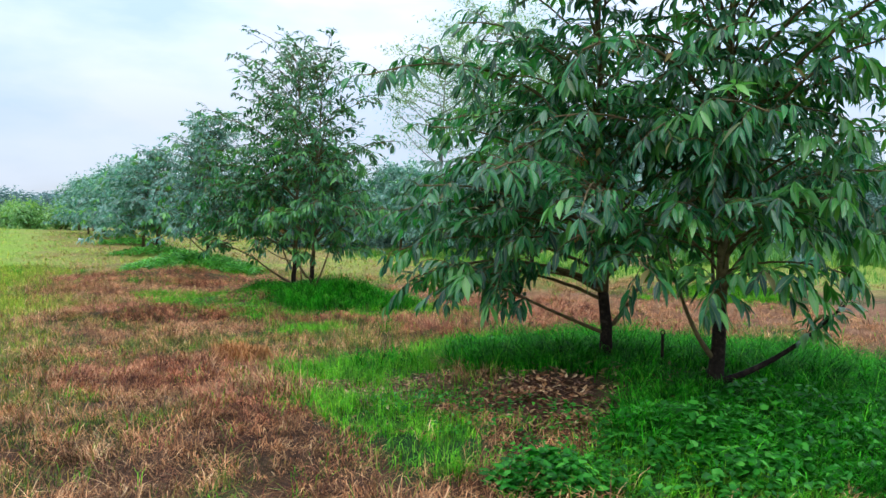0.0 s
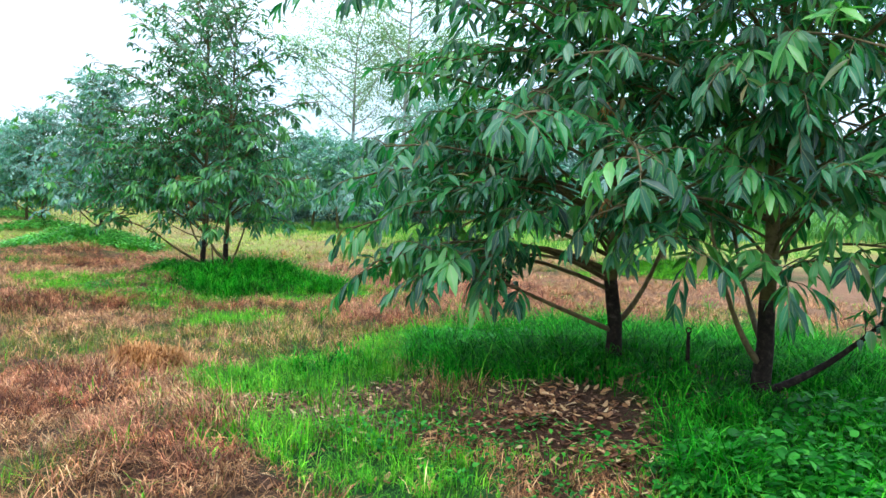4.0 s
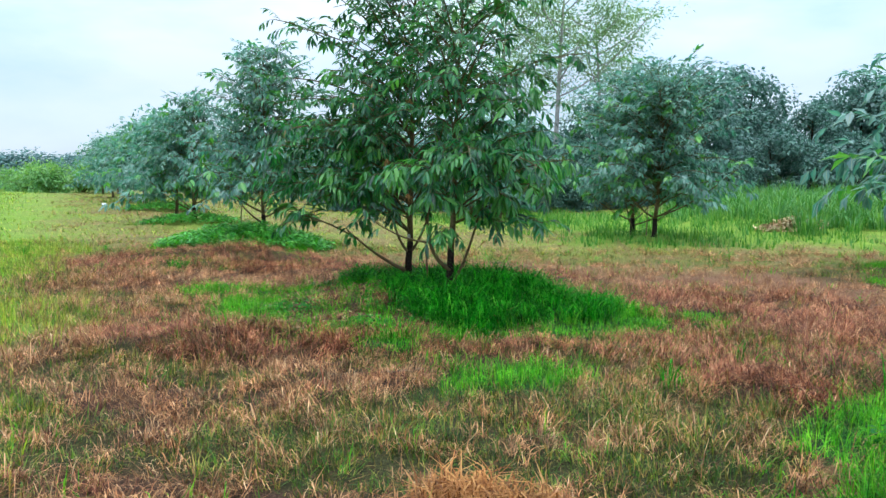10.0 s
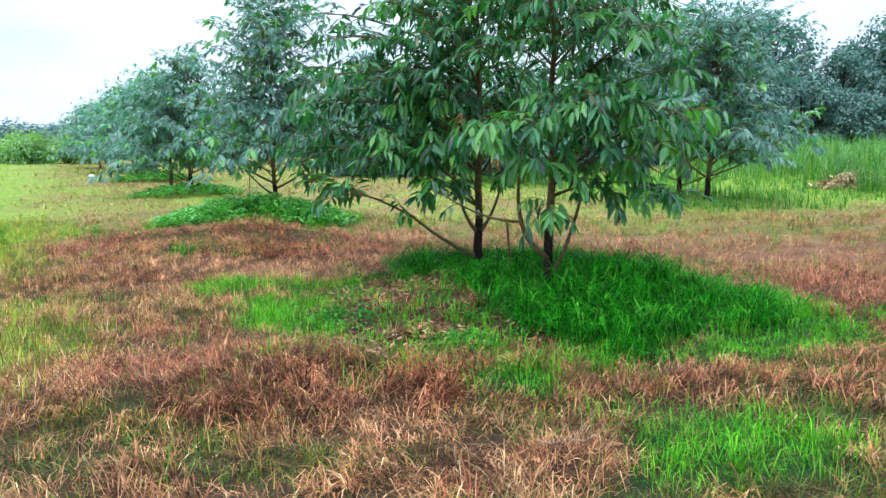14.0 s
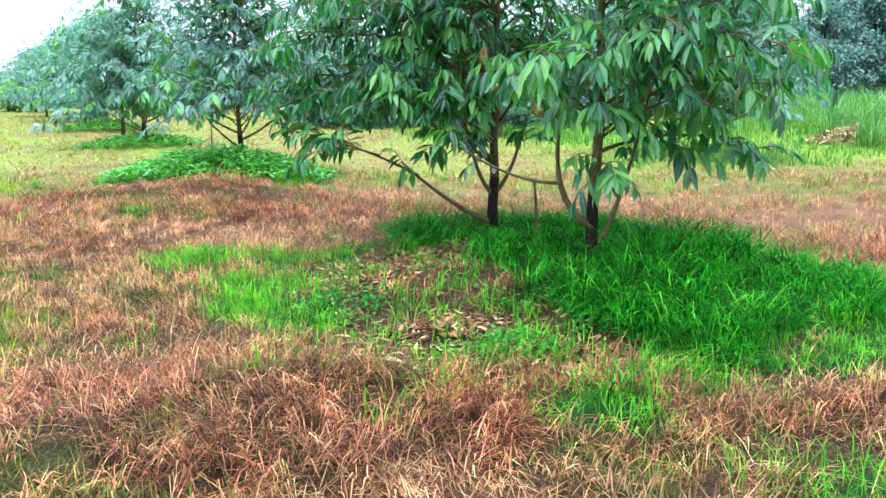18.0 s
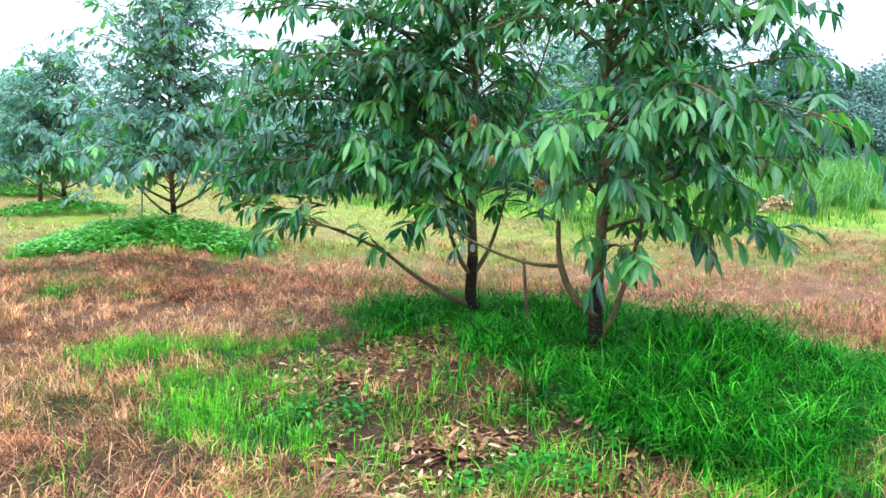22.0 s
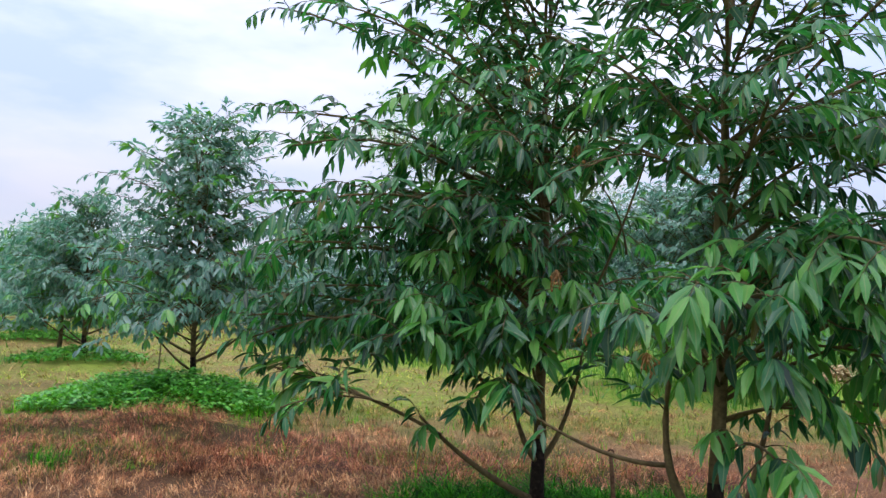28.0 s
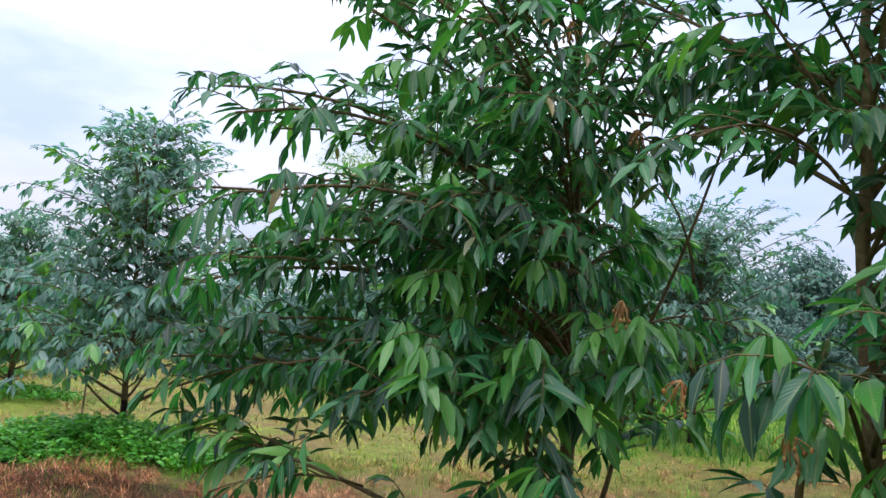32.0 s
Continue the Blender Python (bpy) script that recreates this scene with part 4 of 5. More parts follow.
    if singles:
        front = np.where((P[:, 1] < -0.55) & (P[:, 2] < 2.4))[0]
        lone[rs.permutation(front)[:singles]] = True
        one = [leaf_mesh("leaf", FINE, [(0, 0, 0)], [(0, 1, 0)], [(0, 0, 1)], [1], [1], mt) for mt in (DURIAN, DURIAN_NEW)]
        for k in np.where(lone)[0]:
            y_ = Vector(D[k]).normalized()
            x_ = y_.cross(Vector(U[k])).normalized()
            z_ = x_.cross(y_)
            ob = part("leaf", one[int(young[k])], borne[bearer[k]])
            rot = Matrix((x_, y_, z_)).transposed().to_4x4()
            ob.matrix_basis = Matrix.Translation(Vector(P[k])) @ rot @ Matrix.Diagonal((L[k] * W[k], L[k], L[k], 1))
    for flag, mt, name in ((False, DURIAN if detail > 1 else DURIAN_HAZED, "foliage"), (True, DURIAN_NEW, "fresh_foliage")):
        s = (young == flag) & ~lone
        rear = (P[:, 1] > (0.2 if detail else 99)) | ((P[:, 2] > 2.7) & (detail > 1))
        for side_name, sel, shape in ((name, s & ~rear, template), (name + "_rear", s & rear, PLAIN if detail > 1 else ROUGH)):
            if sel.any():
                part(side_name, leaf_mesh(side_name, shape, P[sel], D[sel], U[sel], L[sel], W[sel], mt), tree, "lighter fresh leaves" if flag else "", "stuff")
    return tree


NEAR_LABEL = "young durian tree with hanging glossy leaves"
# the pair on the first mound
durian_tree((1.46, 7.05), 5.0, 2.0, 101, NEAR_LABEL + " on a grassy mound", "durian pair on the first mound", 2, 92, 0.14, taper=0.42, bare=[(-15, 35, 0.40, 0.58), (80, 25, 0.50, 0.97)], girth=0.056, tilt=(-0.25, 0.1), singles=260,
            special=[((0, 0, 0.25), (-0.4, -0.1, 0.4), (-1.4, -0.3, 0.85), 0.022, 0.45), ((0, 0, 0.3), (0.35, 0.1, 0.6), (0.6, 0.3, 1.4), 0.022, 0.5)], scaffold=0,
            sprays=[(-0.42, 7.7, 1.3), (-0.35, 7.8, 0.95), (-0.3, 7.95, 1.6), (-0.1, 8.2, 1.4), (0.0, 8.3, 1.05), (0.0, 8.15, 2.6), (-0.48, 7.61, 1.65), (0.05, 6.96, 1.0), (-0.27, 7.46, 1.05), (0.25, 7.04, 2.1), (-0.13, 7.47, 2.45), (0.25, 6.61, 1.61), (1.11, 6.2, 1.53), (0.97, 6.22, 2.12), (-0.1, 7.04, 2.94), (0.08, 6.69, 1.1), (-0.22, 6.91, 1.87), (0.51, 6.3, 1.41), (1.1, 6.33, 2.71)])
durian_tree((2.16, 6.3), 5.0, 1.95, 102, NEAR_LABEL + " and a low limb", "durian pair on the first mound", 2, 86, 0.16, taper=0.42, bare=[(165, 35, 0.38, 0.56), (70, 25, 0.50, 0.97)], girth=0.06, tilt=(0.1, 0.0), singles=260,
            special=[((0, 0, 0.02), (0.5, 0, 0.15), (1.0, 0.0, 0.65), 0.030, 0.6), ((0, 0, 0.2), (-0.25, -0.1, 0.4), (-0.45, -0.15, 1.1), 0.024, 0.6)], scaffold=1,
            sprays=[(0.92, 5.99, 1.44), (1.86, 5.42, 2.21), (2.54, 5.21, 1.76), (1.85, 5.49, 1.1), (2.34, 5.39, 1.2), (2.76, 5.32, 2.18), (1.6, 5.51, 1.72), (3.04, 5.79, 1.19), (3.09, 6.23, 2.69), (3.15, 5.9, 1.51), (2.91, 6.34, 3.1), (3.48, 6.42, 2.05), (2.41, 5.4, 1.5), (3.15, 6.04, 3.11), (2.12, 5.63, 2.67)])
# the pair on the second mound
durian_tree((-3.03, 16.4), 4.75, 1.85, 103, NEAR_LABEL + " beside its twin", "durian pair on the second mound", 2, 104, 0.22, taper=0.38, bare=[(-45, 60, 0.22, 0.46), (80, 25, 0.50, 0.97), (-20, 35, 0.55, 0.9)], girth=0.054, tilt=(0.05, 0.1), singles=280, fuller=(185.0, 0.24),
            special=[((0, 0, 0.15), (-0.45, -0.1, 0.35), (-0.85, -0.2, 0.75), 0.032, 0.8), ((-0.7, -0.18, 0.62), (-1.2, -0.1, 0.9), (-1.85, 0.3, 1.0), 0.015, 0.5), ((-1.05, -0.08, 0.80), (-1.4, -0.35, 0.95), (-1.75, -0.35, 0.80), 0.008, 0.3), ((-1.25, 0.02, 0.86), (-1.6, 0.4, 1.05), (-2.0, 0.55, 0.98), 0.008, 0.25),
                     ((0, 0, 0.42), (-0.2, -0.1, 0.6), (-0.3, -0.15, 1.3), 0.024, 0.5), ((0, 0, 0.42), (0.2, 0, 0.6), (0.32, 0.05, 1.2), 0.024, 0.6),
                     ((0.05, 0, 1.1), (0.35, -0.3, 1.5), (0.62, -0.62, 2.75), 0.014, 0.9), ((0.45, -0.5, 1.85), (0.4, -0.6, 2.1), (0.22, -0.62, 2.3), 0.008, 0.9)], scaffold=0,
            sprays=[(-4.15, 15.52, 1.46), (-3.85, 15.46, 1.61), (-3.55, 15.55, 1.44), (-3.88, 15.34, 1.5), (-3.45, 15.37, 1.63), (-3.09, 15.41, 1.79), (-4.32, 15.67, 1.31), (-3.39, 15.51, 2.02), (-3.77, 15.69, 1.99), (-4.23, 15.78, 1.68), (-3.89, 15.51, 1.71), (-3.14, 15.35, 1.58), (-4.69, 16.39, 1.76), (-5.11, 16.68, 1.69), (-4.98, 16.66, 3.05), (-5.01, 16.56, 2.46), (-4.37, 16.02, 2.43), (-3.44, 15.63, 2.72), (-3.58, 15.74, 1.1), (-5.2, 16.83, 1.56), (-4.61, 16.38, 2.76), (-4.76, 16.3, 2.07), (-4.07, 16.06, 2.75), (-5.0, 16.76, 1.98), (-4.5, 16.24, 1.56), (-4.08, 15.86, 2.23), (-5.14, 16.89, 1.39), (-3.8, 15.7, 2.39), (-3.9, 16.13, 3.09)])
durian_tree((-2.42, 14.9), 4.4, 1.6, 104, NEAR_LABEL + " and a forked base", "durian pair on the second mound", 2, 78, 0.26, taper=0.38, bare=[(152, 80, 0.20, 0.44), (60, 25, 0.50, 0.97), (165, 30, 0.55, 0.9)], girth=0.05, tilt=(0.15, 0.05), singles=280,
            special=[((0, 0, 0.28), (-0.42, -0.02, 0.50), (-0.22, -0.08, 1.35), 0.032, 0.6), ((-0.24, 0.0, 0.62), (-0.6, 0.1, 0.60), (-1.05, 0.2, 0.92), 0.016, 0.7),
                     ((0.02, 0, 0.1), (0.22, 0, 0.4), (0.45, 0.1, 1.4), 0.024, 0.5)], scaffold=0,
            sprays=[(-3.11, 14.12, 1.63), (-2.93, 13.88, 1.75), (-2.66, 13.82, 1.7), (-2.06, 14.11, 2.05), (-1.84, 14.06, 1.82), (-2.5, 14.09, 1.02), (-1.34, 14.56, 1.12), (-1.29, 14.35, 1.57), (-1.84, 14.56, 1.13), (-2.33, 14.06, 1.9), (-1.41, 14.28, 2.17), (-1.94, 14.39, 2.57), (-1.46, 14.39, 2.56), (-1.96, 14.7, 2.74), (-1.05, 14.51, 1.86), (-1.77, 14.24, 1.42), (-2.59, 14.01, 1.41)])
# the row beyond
durian_tree((-6.88, 23.6), 4.1, 1.9, 105, "durian tree with green foliage tinted bluish for haze on a weedy mound", "durian row", 1, 130, 0.15, girth=0.06, size=0.165, step=0.095, taper=0.6)
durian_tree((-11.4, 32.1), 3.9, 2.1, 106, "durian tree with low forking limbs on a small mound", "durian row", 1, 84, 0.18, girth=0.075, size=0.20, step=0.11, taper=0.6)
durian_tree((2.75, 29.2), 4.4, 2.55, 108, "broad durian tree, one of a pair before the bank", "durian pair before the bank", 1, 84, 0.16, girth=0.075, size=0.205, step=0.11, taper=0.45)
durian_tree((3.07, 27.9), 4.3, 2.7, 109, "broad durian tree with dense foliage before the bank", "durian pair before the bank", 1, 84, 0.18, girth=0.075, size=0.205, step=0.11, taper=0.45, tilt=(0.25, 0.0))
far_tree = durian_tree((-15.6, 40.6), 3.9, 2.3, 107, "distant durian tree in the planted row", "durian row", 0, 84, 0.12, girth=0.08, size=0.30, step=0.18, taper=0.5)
for k, (x, y, s, a) in enumerate([(-16.8, 41.6, 0.95, 60), (-19.8, 48.7, 1.0, 130), (-21.0, 49.9, 0.95, 20), (-24.2, 57.2, 1.0, 250), (-25.6, 58.0, 1.0, 30), (-28.5, 65.5, 1.0, 100), (-29.9, 66.0, 1.0, 200), (-32.8, 74.0, 1.0, 320), (-37.0, 82.5, 1.05, 200),
                                  (-12.4, 33.2, 0.92, 200), (-0.9, 36.0, 0.95, 40), (-2.0, 37.6, 1.0, 160), (-5.6, 45.0, 1.05, 280), (-9.8, 53.5, 1.05, 90), (7.2, 20.4, 1.2, 10), (-14.2, 62.0, 1.1, 70), (-18.5, 70.0, 1.1, 170)]):
    copy_thing(far_tree, pose(x, y, float(height(x, y)) - 0.02, 0, 0, a) @ Matrix.Diagonal((s, s, s, 1)))


# ---- woods, tall sparse trees, palm ----
def wood_tree(place, tall, wide, seed, label, material, count, group, size=0.38, bole=0.3):
    rs = np.random.RandomState(seed)
    tree = thing("woodland_tree", place, label, "tree", group)
    stem = bent((0, 0, -0.2), (rs.uniform(-0.3, 0.3), rs.uniform(-0.3, 0.3), tall * 0.5), (rs.uniform(-0.5, 0.5), 0, tall * 0.9), 8)
    V, F = tube(stem, np.linspace(0.16, 0.03, 8), 6, 0.05)
    part("trunk", np_mesh("trunk", V, F, BARK), tree)
    P, D, U, boughs = [], [], [], []
    for i in range(26):
        h = bole + (0.98 - bole) * (i + rs.rand()) / 26
        a = i * 2.4 + rs.uniform(-0.5, 0.5)
        reach = wide * math.sin(min(1.0, (h - bole * 0.4) / (1 - bole * 0.4)) * 2.75 + 0.35) ** 0.6 * rs.uniform(0.6, 1.1)
        c = np.array([math.cos(a) * reach * 0.75, math.sin(a) * reach * 0.75, h * tall])
        if i % 2 == 0:
            boughs.append(tube(bent((0, 0, max(0.3, h * tall - reach * 0.6)), c * (0.5, 0.5, 1), c, 5), np.linspace(0.05, 0.012, 5), 3))
        r = wide * rs.uniform(0.28, 0.45)
        k = int(count / 26)
        g = rs.randn(k, 3)
        g /= np.linalg.norm(g, axis=1)[:, None]
        g *= (r * rs.uniform(0.35, 1.05, k) * np.array([1]))[:, None]
        g[:, 2] *= 0.7
        P.append(c + g)
        D.append(g * 0.8 + rs.randn(k, 3) * 0.3 * r + np.array([0, 0, -0.5 * r]))
        U.append(g * 0.5 + rs.randn(k, 3) * 0.3 + np.array([0, 0, 0.7]))
    V, F = merged(boughs)
    part("bough", np_mesh("bough", V, F, BRANCH), tree)
    P, D, U = np.concatenate(P), np.concatenate(D), np.concatenate(U)
    part("crown", leaf_mesh("crown", CLUMP, P, D, U, size * rs.uniform(0.6, 1.2, len(P)), np.full(len(P), 1.2), material), tree, kind="stuff")
    return tree


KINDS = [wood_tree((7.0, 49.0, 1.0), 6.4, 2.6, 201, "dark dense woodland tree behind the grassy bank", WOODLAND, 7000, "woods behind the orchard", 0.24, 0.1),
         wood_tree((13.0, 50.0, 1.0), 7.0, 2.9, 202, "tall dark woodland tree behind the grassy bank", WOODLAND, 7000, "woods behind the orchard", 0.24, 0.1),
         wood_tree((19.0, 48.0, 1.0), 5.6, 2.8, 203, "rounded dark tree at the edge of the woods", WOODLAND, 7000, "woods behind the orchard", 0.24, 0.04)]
SKYLINE = wood_tree((-70.0, 112.0, 0.5), 7.0, 4.5, 204, "far wooded skyline tree across the field", FARWOOD_HAZED, 5000, "far wooded skyline", 0.4, 0.02)
rs = np.random.RandomState(77)
spots = [(x, 46.5 + 0.10 * x + rs.uniform(-2, 2)) for x in np.arange(-3.0, 46.0, 3.1)] + [(x, 54 + 0.1 * x + rs.uniform(-2, 2)) for x in np.arange(-8.0, 50.0, 4.6)] + [(x, 42 - 1.2 * (x - 34)) for x in np.arange(34.0, 52.0, 3.5)]
for k, (x, y) in enumerate(spots):
    s = rs.uniform(0.68, 1.0)
    copy_thing(KINDS[k % 3], pose(x, y, float(height(x, y)) - 0.05, 0, 0, rs.rand() * 360) @ Matrix.Diagonal((s, s, s * rs.uniform(0.85, 1.1), 1)))
for x in np.arange(-8.0, 46.0, 2.3):
    y, s = 44.0 + 0.1 * x + rs.uniform(-0.8, 0.8), rs.uniform(0.42, 0.62)
    copy_thing(KINDS[2], pose(x, y, float(height(x, y)) - 0.1, 0, 0, rs.rand() * 360) @ Matrix.Diagonal((s * 1.2, s * 1.2, s, 1)))
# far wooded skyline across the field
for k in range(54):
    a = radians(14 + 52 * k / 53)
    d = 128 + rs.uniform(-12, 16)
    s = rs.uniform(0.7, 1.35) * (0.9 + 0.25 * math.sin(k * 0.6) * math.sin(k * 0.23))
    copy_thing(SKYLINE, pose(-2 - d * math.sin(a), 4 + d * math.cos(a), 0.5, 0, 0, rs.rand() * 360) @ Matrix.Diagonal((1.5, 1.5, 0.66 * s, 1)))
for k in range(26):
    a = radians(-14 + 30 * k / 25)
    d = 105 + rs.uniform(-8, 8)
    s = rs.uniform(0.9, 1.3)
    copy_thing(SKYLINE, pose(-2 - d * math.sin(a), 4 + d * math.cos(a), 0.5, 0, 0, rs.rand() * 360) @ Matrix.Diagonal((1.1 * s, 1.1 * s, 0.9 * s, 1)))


def sparse_tree(place, tall, seed, label):
    """A tall thin tree with bare forking boughs and flat tiers of feathery leaves."""
    rs = np.random.RandomState(seed)
    tree = thing("feathery_tree", place, label, "tree", "tall trees above the woods")
    stem = bent((0, 0, -0.2), (rs.uniform(-0.4, 0.4), 0, tall * 0.5), (rs.uniform(-0.8, 0.8), 0, tall), 12)
    V, F = tube(stem, np.linspace(0.17, 0.03, 12), 6)
    part("trunk", np_mesh("trunk", V, F, GREYBARK), tree, "pale grey slender trunk")
    P, D, U = [], [], []
    for i in range(19):
        h = 0.42 + 0.56 * i / 18
        a = i * 2.4 + rs.uniform(-0.6, 0.6)
        reach = (1.4 + 3.0 * math.sin(min(1, (1 - h) * 1.9 + 0.25) * 1.5)) * rs.uniform(0.6, 1.1)
        s0 = np.array([np.interp(h * tall, stem[:, 2], stem[:, 0]), 0, h * tall])
        e = s0 + np.array([math.cos(a) * reach, math.sin(a) * reach, reach * rs.uniform(0.5, 0.9)])
        C = bent(s0, (s0 + e) / 2 + np.array([0, 0, -0.15 * reach]), e, 8)
        V, F = tube(C, np.linspace(0.05, 0.012, 8), 5)
        part("limb", np_mesh("limb", V, F, GREYBARK), tree)
        for c in C[3:]:
            for _ in range(4):
                o = c + rs.randn(3) * np.array([0.45, 0.45, 0.12])
                k = 20
                g = rs.randn(k, 3) * np.array([0.42, 0.42, 0.08])
                P.append(o + g)
                D.append(g + rs.randn(k, 3) * 0.2)
                U.append(rs.randn(k, 3) * 0.25 + np.array([0, 0, 1]))
    P, D, U = np.concatenate(P), np.concatenate(D), np.concatenate(U)
    part("foliage", leaf_mesh("foliage", ROUGH, P, D, U, rs.uniform(0.17, 0.31, len(P)), np.full(len(P), 0.9), FEATHERY), tree, kind="stuff")
    return tree


sparse_tree((-0.2, 51.0, 0.55), 11.0, 301, "tall slender tree with sparse feathery pale green foliage")
sparse_tree((2.7, 50.5, 0.55), 14.5, 302, "tall slender forked tree with sparse feathery tiers above the woods")
sparse_tree((5.4, 52.0, 0.55), 10.5, 303, "slender feathery tree leaning over the woods")

# palm on the far edge of the field
palm = thing("palm_tree", (-49.8, 114.0, 0.8), "lone slender palm standing above the far wooded skyline", "palm")
V, F = tube(bent((0, 0, -0.2), (0.1, 0, 3), (0.2, 0, 6.3), 8), np.linspace(0.2, 0.12, 8), 7)
part("trunk", np_mesh("trunk", V, F, GREYBARK), palm)
for k in range(13):
    a, e = k * 2.4, 0.75 - 0.11 * k
    C = bent((0.2, 0, 6.3), (0.2 + 0.65 * math.cos(a), 0.65 * math.sin(a), 6.3 + 0.8 * e + 0.3), (0.2 + 1.35 * math.cos(a), 1.35 * math.sin(a), 6.15 + 0.8 * e - 0.5), 12)
    f = np.array([-math.sin(a), math.cos(a), 0])
    Pp, Dd = np.repeat(C[1:], 2, 0), np.concatenate([[f * 1 + (0, 0, -0.5), -f + (0, 0, -0.5)] for _ in C[1:]])
    part("frond", leaf_mesh("frond", ROUGH, Pp, Dd, np.tile((0, 0, 1.0), (len(Pp), 1)), np.full(len(Pp), 0.5), np.full(len(Pp), 0.6), FARWOOD_HAZED), palm)


# pale shrubs at the end of the field
def shrub(place, tall, wide, seed):
    rs = np.random.RandomState(seed)
    ob = thing("field_shrub", place, "pale green broad-leaved shrub at the far end of the field", "shrub", "shrubs at the field's end")
    stems, P, D, U = [], [], [], []
    for i in range(14):
        a, r = rs.rand() * 6.283, wide * rs.rand() ** 0.6
        e = np.array([math.cos(a) * r, math.sin(a) * r, tall * rs.uniform(0.45, 1.0) * (1 - 0.3 * r / wide)])
        stems.append(tube(bent((0, 0, 0), e * (0.3, 0.3, 0.7), e, 5), np.linspace(0.04, 0.01, 5), 4))
        k = 230
        g = rs.randn(k, 3) * np.array([0.42, 0.42, 0.40])
        P.append(e + g - np.array([0, 0, 0.3]))
        D.append(g + np.array([0, 0, -0.2]))
        U.append(rs.randn(k, 3) * 0.3 + np.array([0, 0, 1]))
    V, F = merged(stems)
    part("stem", np_mesh("stem", V, F, BRANCH), ob)
    P, D, U = np.concatenate(P), np.concatenate(D), np.concatenate(U)
    P[:, 2] = np.maximum(P[:, 2], 0.08)
    part("foliage", leaf_mesh("foliage", ROUGH, P, D, U, rs.uniform(0.16, 0.36, len(P)), np.full(len(P), 1.3), SHRUB), ob, kind="stuff")
    return ob


first_shrub = shrub((-36.0, 70.0, 0.85), 2.4, 1.9, 401)
for k in range(15):
    a, d = radians(25.5 + 20 * k / 14 + rs.uniform(-0.8, 0.8)), 84 + rs.uniform(-12, 12)
    s = rs.uniform(0.45, 1.05)
    x, y = -2 - d * math.sin(a), 4 + d * math.cos(a)
    copy_thing(first_shrub, pose(x, y, float(height(x, y)), 0, 0, rs.rand() * 360) @ Matrix.Diagonal((s, s, s, 1)))


# ---- small things ----
def stake(place, tall, label, lean=(0.0, 0.0), hook=True, material=RUST, radius=0.018):
    ob = thing("stake", (place[0], place[1], float(height(*place))), label, "stake")
    V, F = tube(bent((0, 0, -0.08), (lean[0] * 0.5, lean[1] * 0.5, tall * 0.5), (lean[0], lean[1], tall), 6), np.linspace(radius * 1.15, radius, 6), 8, 0.05)
    part("post", np_mesh("post", V, F, material), ob)
    if hook:
        a = np.linspace(-1.3, 4.6, 12)
        ring = np.stack([lean[0] + 0.018 * np.cos(a), np.full(12, lean[1]), tall + 0.014 + 0.018 * np.sin(a)], 1)
        V, F = tube(ring, np.full(12, 0.006), 6)
        part("hook", np_mesh("hook", V, F, material), ob, "bent iron hook at the top")
    return ob


stake((-2.72, 15.6), 0.50, "thin rusty iron stake with a hooked top between the trunks", (-0.04, 0.0), radius=0.012)
stake((1.85, 6.7), 0.29, "short dark iron stake with a hooked top between the trunks", material=BARK, radius=0.012)
stake((-7.35, 23.3), 0.75, "thin weathered bamboo support stick beside the durian trunk", (0.03, 0), False, BAMBOO, 0.011)
stake((2.95, 28.3), 0.8, "thin weathered bamboo support stick between two trunks", (0.02, 0), False, BAMBOO, 0.014)

# heap of dry husks before the bank
rs = np.random.RandomState(88)
heap_x, heap_y = 8.0, 30.6
k = 900
a, r = rs.rand(k) * 6.283, np.sqrt(rs.rand(k))
P = np.stack([heap_x + 1.0 * r * np.cos(a), heap_y + 0.7 * r * np.sin(a), np.zeros(k)], 1)
P[:, 2] = height(P[:, 0], P[:, 1]) + 0.05 + 0.42 * (1 - r) * rs.rand(k)
D = np.stack([np.cos(a * 7), np.sin(a * 7), rs.uniform(-0.4, 0.4, k)], 1)
tagged(new("husk_heap", leaf_mesh("husk_heap", PLAIN, P, D, rs.randn(k, 3), rs.uniform(0.12, 0.28, k), np.full(k, 1.2), HUSK)), "low heap of pale dry husks and leaves on the grass", "husk heap", kind="stuff")

# dry tufts standing out of the thatch
def tuft(place, seed, size, material, label):
    rs = np.random.RandomState(seed)
    k = 800
    a, r = rs.rand(k) * 6.283, rs.rand(k) * 0.20
    V, F = blades(rs, place[0] + r * np.cos(a), place[1] + r * np.sin(a), size * rs.uniform(0.6, 1.2, k), np.full(k, 0.0042), rs.uniform(0.2, 1.0, k), rs.uniform(0.8, 1.9, k))
    return tagged(new("grass_tuft", np_mesh("grass_tuft", V, F, material)), label, "grass tuft", "dry tufts in the thatch")


ORANGE = leaf_material("orange_straw", [(0.0, (0.14, 0.05, 0.014)), (0.5, (0.36, 0.15, 0.04)), (1.0, (0.56, 0.30, 0.10))], 0.7, 0.2, False, 0.2, (1, 1, 1))
for k, (x, y, s) in enumerate([(-2.25, 8.6, 0.36), (-2.0, 8.45, 0.30), (-1.9, 7.6, 0.2)]):
    tuft((x, y), 500 + k, s, ORANGE if k < 2 else STRAW, "orange-brown dry grass tuft standing out of the thatch")

# single large fallen leaves on the litter and the thatch
dry_leaf = leaf_mesh("fallen_leaf", FINE, [(0, -0.5, 0)], [(0, 1, 0)], [(0, 0, 1)], [1], [1.2], DEADLEAF)
rs = np.random.RandomState(99)
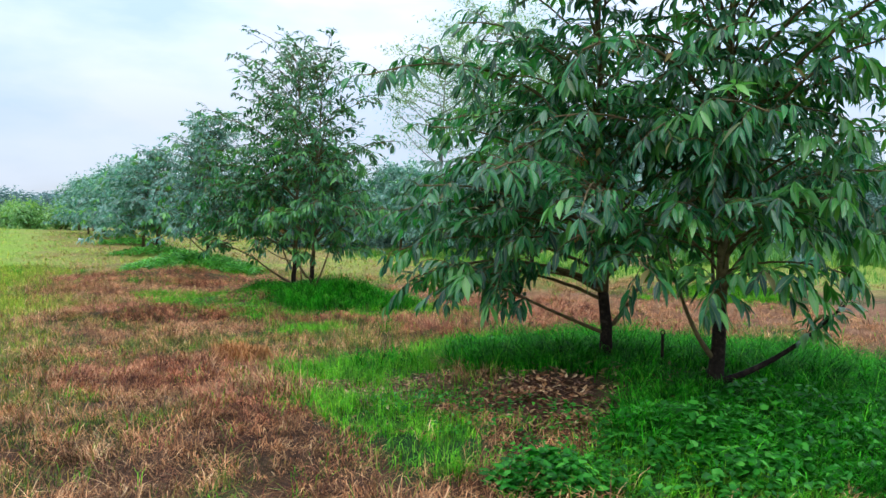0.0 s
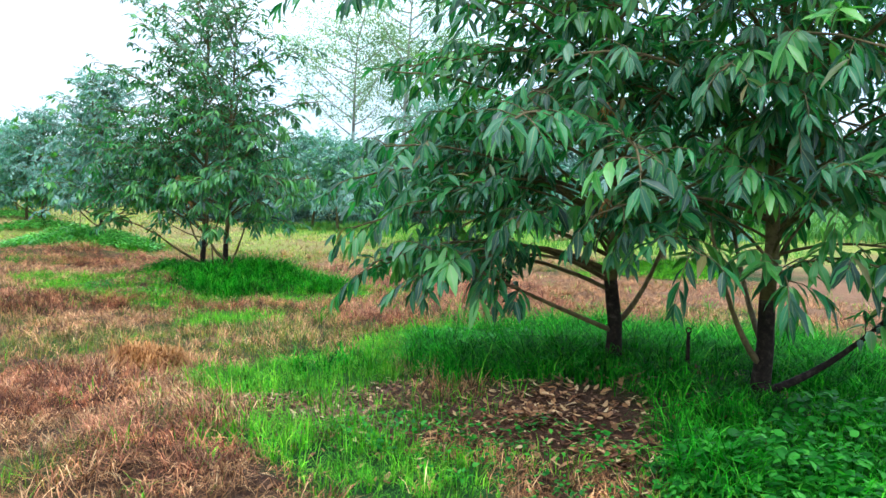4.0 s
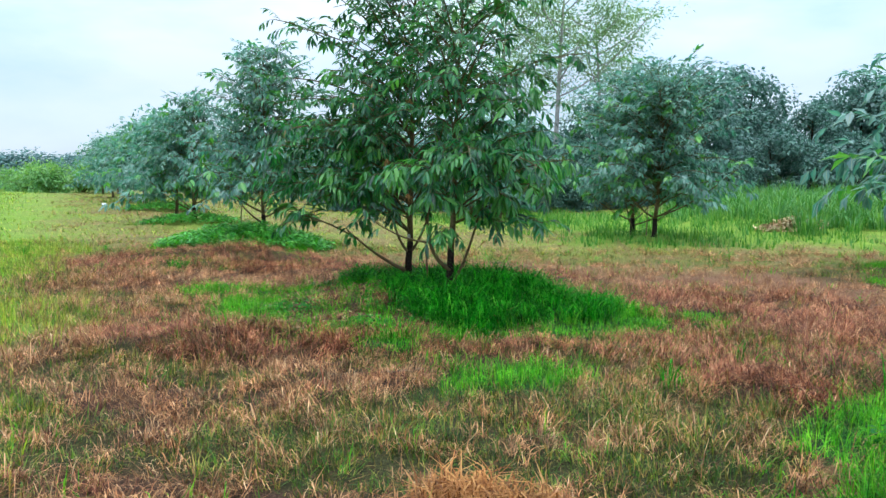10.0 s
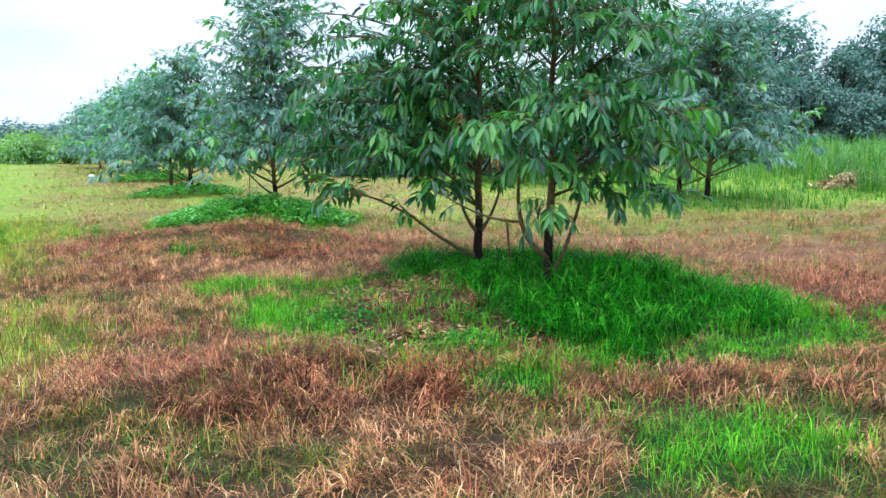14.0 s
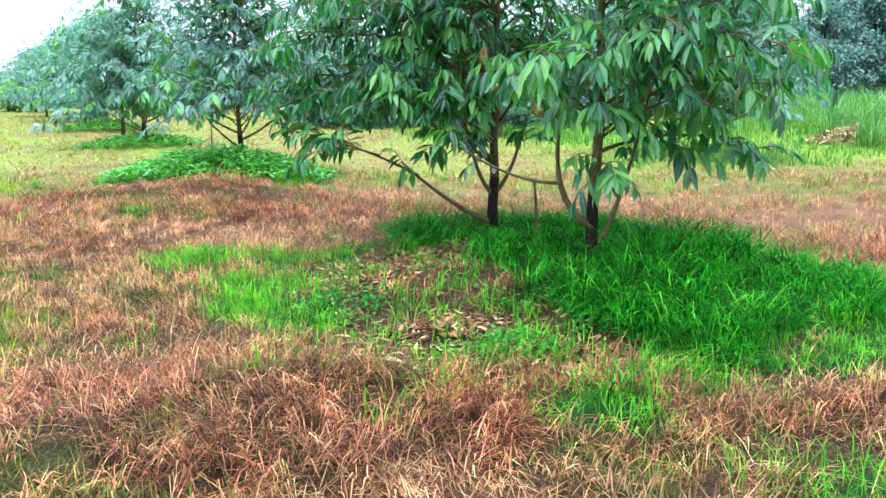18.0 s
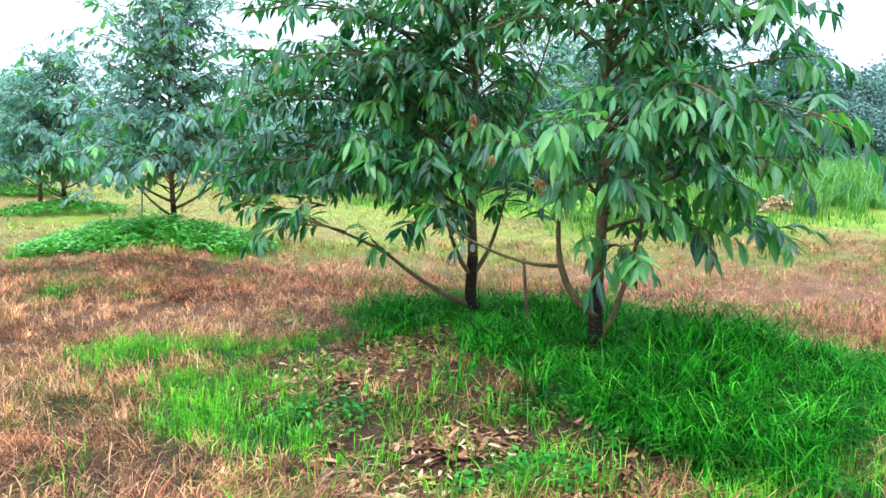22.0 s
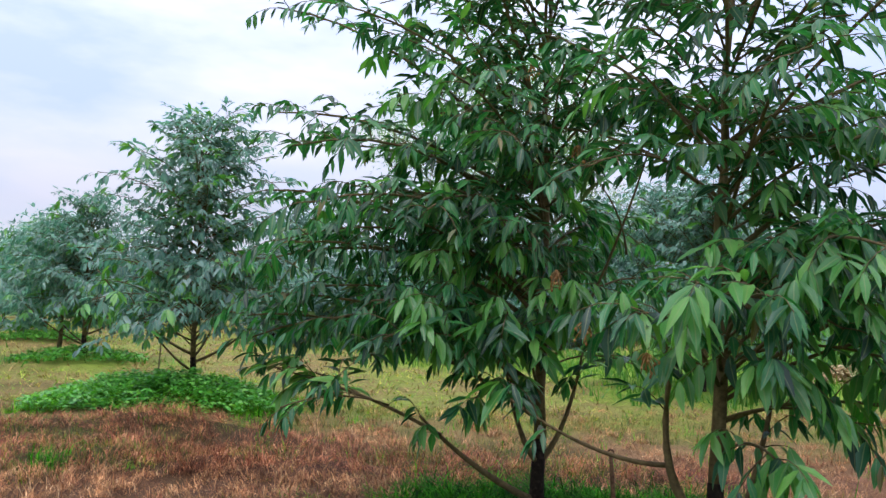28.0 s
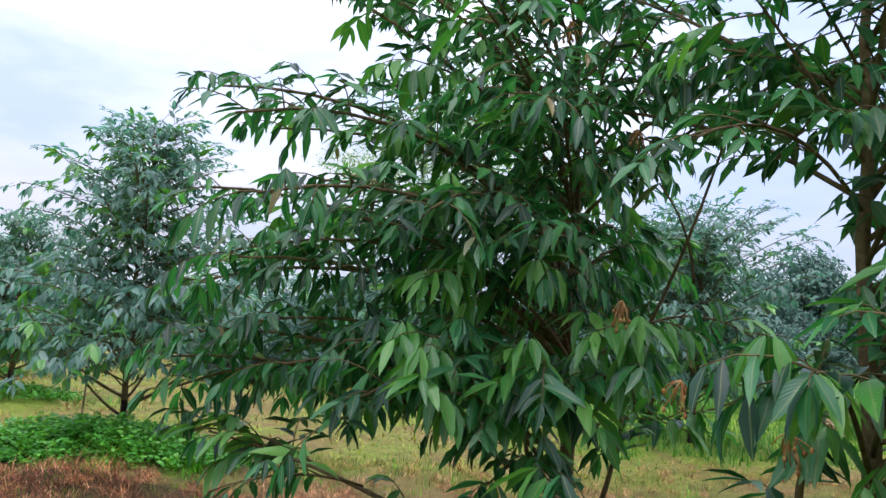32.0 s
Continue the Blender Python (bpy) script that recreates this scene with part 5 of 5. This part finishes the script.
resting = [(-3.68, 13.55, 70, 0.2), (-3.62, 13.47, 15, 0.19), (-3.75, 13.3, 95, 0.17), (-2.75, 13.55, 80, 0.15), (-4.35, 14.95, 60, 0.2), (-4.5, 14.8, 130, 0.17), (-4.9, 17.2, 20, 0.2), (-2.55, 11.35, 85, 0.2)]
for cx, cy, rx, ry, turn in LITTER_PATCHES:
    for _ in range(7):
        a, r = rs.rand() * 6.283, math.sqrt(rs.rand()) * 1.15
        resting.append((cx + rx * r * math.cos(a), cy + ry * r * math.sin(a), rs.rand() * 360, rs.uniform(0.09, 0.15)))
for x, y, a, s in resting:
    ob = new("fallen_leaf", dry_leaf)
    ob.matrix_basis = pose(x, y, float(height(x, y)) + 0.03, rs.uniform(-10, 14), rs.uniform(-12, 12), a) @ Matrix.Diagonal((s, s, s, 1))
    tagged(ob, "large curled dry durian leaf lying on the litter", "fallen leaf", "large fallen leaves")


# ---- details of the near trees ----
TREES = [ob for ob in bpy.data.objects if ob.name.startswith("durian_tree") and ob.parent is None]
BUD = leaf_material("dry_bud", [(0.0, (0.20, 0.09, 0.03)), (0.6, (0.36, 0.18, 0.06)), (1.0, (0.5, 0.32, 0.13))], 0.7, 0.2, False, 0.1)


def bud_cluster(place, seed, owner):
    """A hanging bunch of thin brown flower stalks, some with a bud at the end."""
    rs = np.random.RandomState(seed)
    local, pieces = np.asarray(place, float) - np.array(owner.location), []
    for _ in range(16):
        e = local + np.array([rs.uniform(-0.05, 0.05), rs.uniform(-0.05, 0.05), -rs.uniform(0.03, 0.11)])
        c = bent(local, (local + e) / 2 + np.array([rs.uniform(-0.02, 0.02), rs.uniform(-0.02, 0.02), 0.015]), e, 4)
        pieces.append(tube(c, (0.003, 0.0025, 0.0025, 0.002), 4))
        if rs.rand() < 0.5:
            pieces.append(tube([e + (0, 0, 0.004), e - (0, 0, 0.006), e - (0, 0, 0.016)], (0.003, 0.008, 0.002), 5))
    V, F = merged(pieces)
    part("flower_head", np_mesh("flower_head", V, F, BUD), owner, "bunch of thin orange-brown flower stalks")


def nearest_tree(p):
    return min(TREES, key=lambda t: (t.location.x - p[0]) ** 2 + (t.location.y - p[1]) ** 2)


for k, p in enumerate([(-3.16, 14.76, 1.59), (-2.99, 15.6, 2.68), (-3.22, 15.14, 1.87), (-2.92, 14.54, 1.45), (-3.26, 15.77, 3.23), (1.04, 6.12, 2.11), (1.05, 6.1, 1.55), (1.3, 6.24, 3.0)]):
    bud_cluster(p, 700 + k, nearest_tree(p))

# pale scar on the bark of one trunk
owner = nearest_tree((-3.03, 16.4))
scar_rows = []
for i in range(7):
    z = 0.62 + 0.011 * i
    w = 0.024 * math.sin(math.pi * (i + 0.7) / 7.4)
    scar_rows.append([(-w, -0.058, z), (0, -0.061, z), (w, -0.058, z)])
V = np.array(scar_rows).reshape(-1, 3)
F = [t for i in range(6) for j in range(2) for t in ((3 * i + j, 3 * i + j + 1, 3 * i + j + 4), (3 * i + j, 3 * i + j + 4, 3 * i + j + 3))]
PALEBARK = simple("pale_scar", [(0.3, (0.35, 0.33, 0.28)), (0.7, (0.6, 0.58, 0.52))], 80, 0.8, 0.3)
part("bark_scar", np_mesh("bark_scar", V, F, PALEBARK), owner, "small pale scar on the dark bark")


def dry_stick(a, b_, seed, thick, label):
    rs = np.random.RandomState(seed)
    p, q_ = np.array([a[0], a[1], float(height(*a)) + 0.05]), np.array([b_[0], b_[1], float(height(*b_)) + 0.07])
    c = np.linspace(p, q_, 8)
    c[1:-1] += rs.uniform(-0.012, 0.012, (6, 3))
    ob = thing("dry_stick", p, label, "stick", "dry sticks on the ground")
    V, F = tube(c - p, np.linspace(thick, thick * 0.4, 8), 6, 0.08)
    part("stem", np_mesh("stem", V, F, BAMBOO), ob)
    V, F = tube(np.array([c[4], c[4] + (0.03, 0.05, 0.02), c[4] + (0.05, 0.11, 0.03)]) - p, (thick * 0.5, thick * 0.35, thick * 0.2), 5)
    part("twig", np_mesh("twig", V, F, BAMBOO), ob)


dry_stick((-4.25, 13.28), (-3.95, 13.4), 801, 0.008, "thin dry stick lying on the litter")
dry_stick((-7.4, 16.3), (-7.0, 15.7), 802, 0.008, "thin dry stalk lying across the dead grass")
dry_stick((-2.9, 11.3), (-2.55, 11.36), 803, 0.010, "pale dry stick lying on the thatch")

# crumpled white bag by a far mound
bm = bmesh.new()
bmesh.ops.create_icosphere(bm, subdivisions=3, radius=0.09)
for v in bm.verts:
    n_ = noise.noise(v.co * 9.0) * 0.03
    v.co = Vector((v.co.x * 1.5, v.co.y, max(v.co.z, -0.035) * 0.75)) + v.co.normalized() * n_
bag_mesh = bpy.data.meshes.new("white_bag")
bm.to_mesh(bag_mesh)
bm.free()
bag_mesh.materials.append(simple("white_plastic", [(0.3, (0.62, 0.64, 0.66)), (0.7, (0.82, 0.83, 0.84))], 20, 0.45, 0.2, spec=0.5))
bag = new("white_bag", bag_mesh)
bag.location = (-20.4, 45.2, float(height(-20.4, 45.2)) + 0.10)
tagged(bag, "crumpled white plastic bag lying in the far grass", "bag")
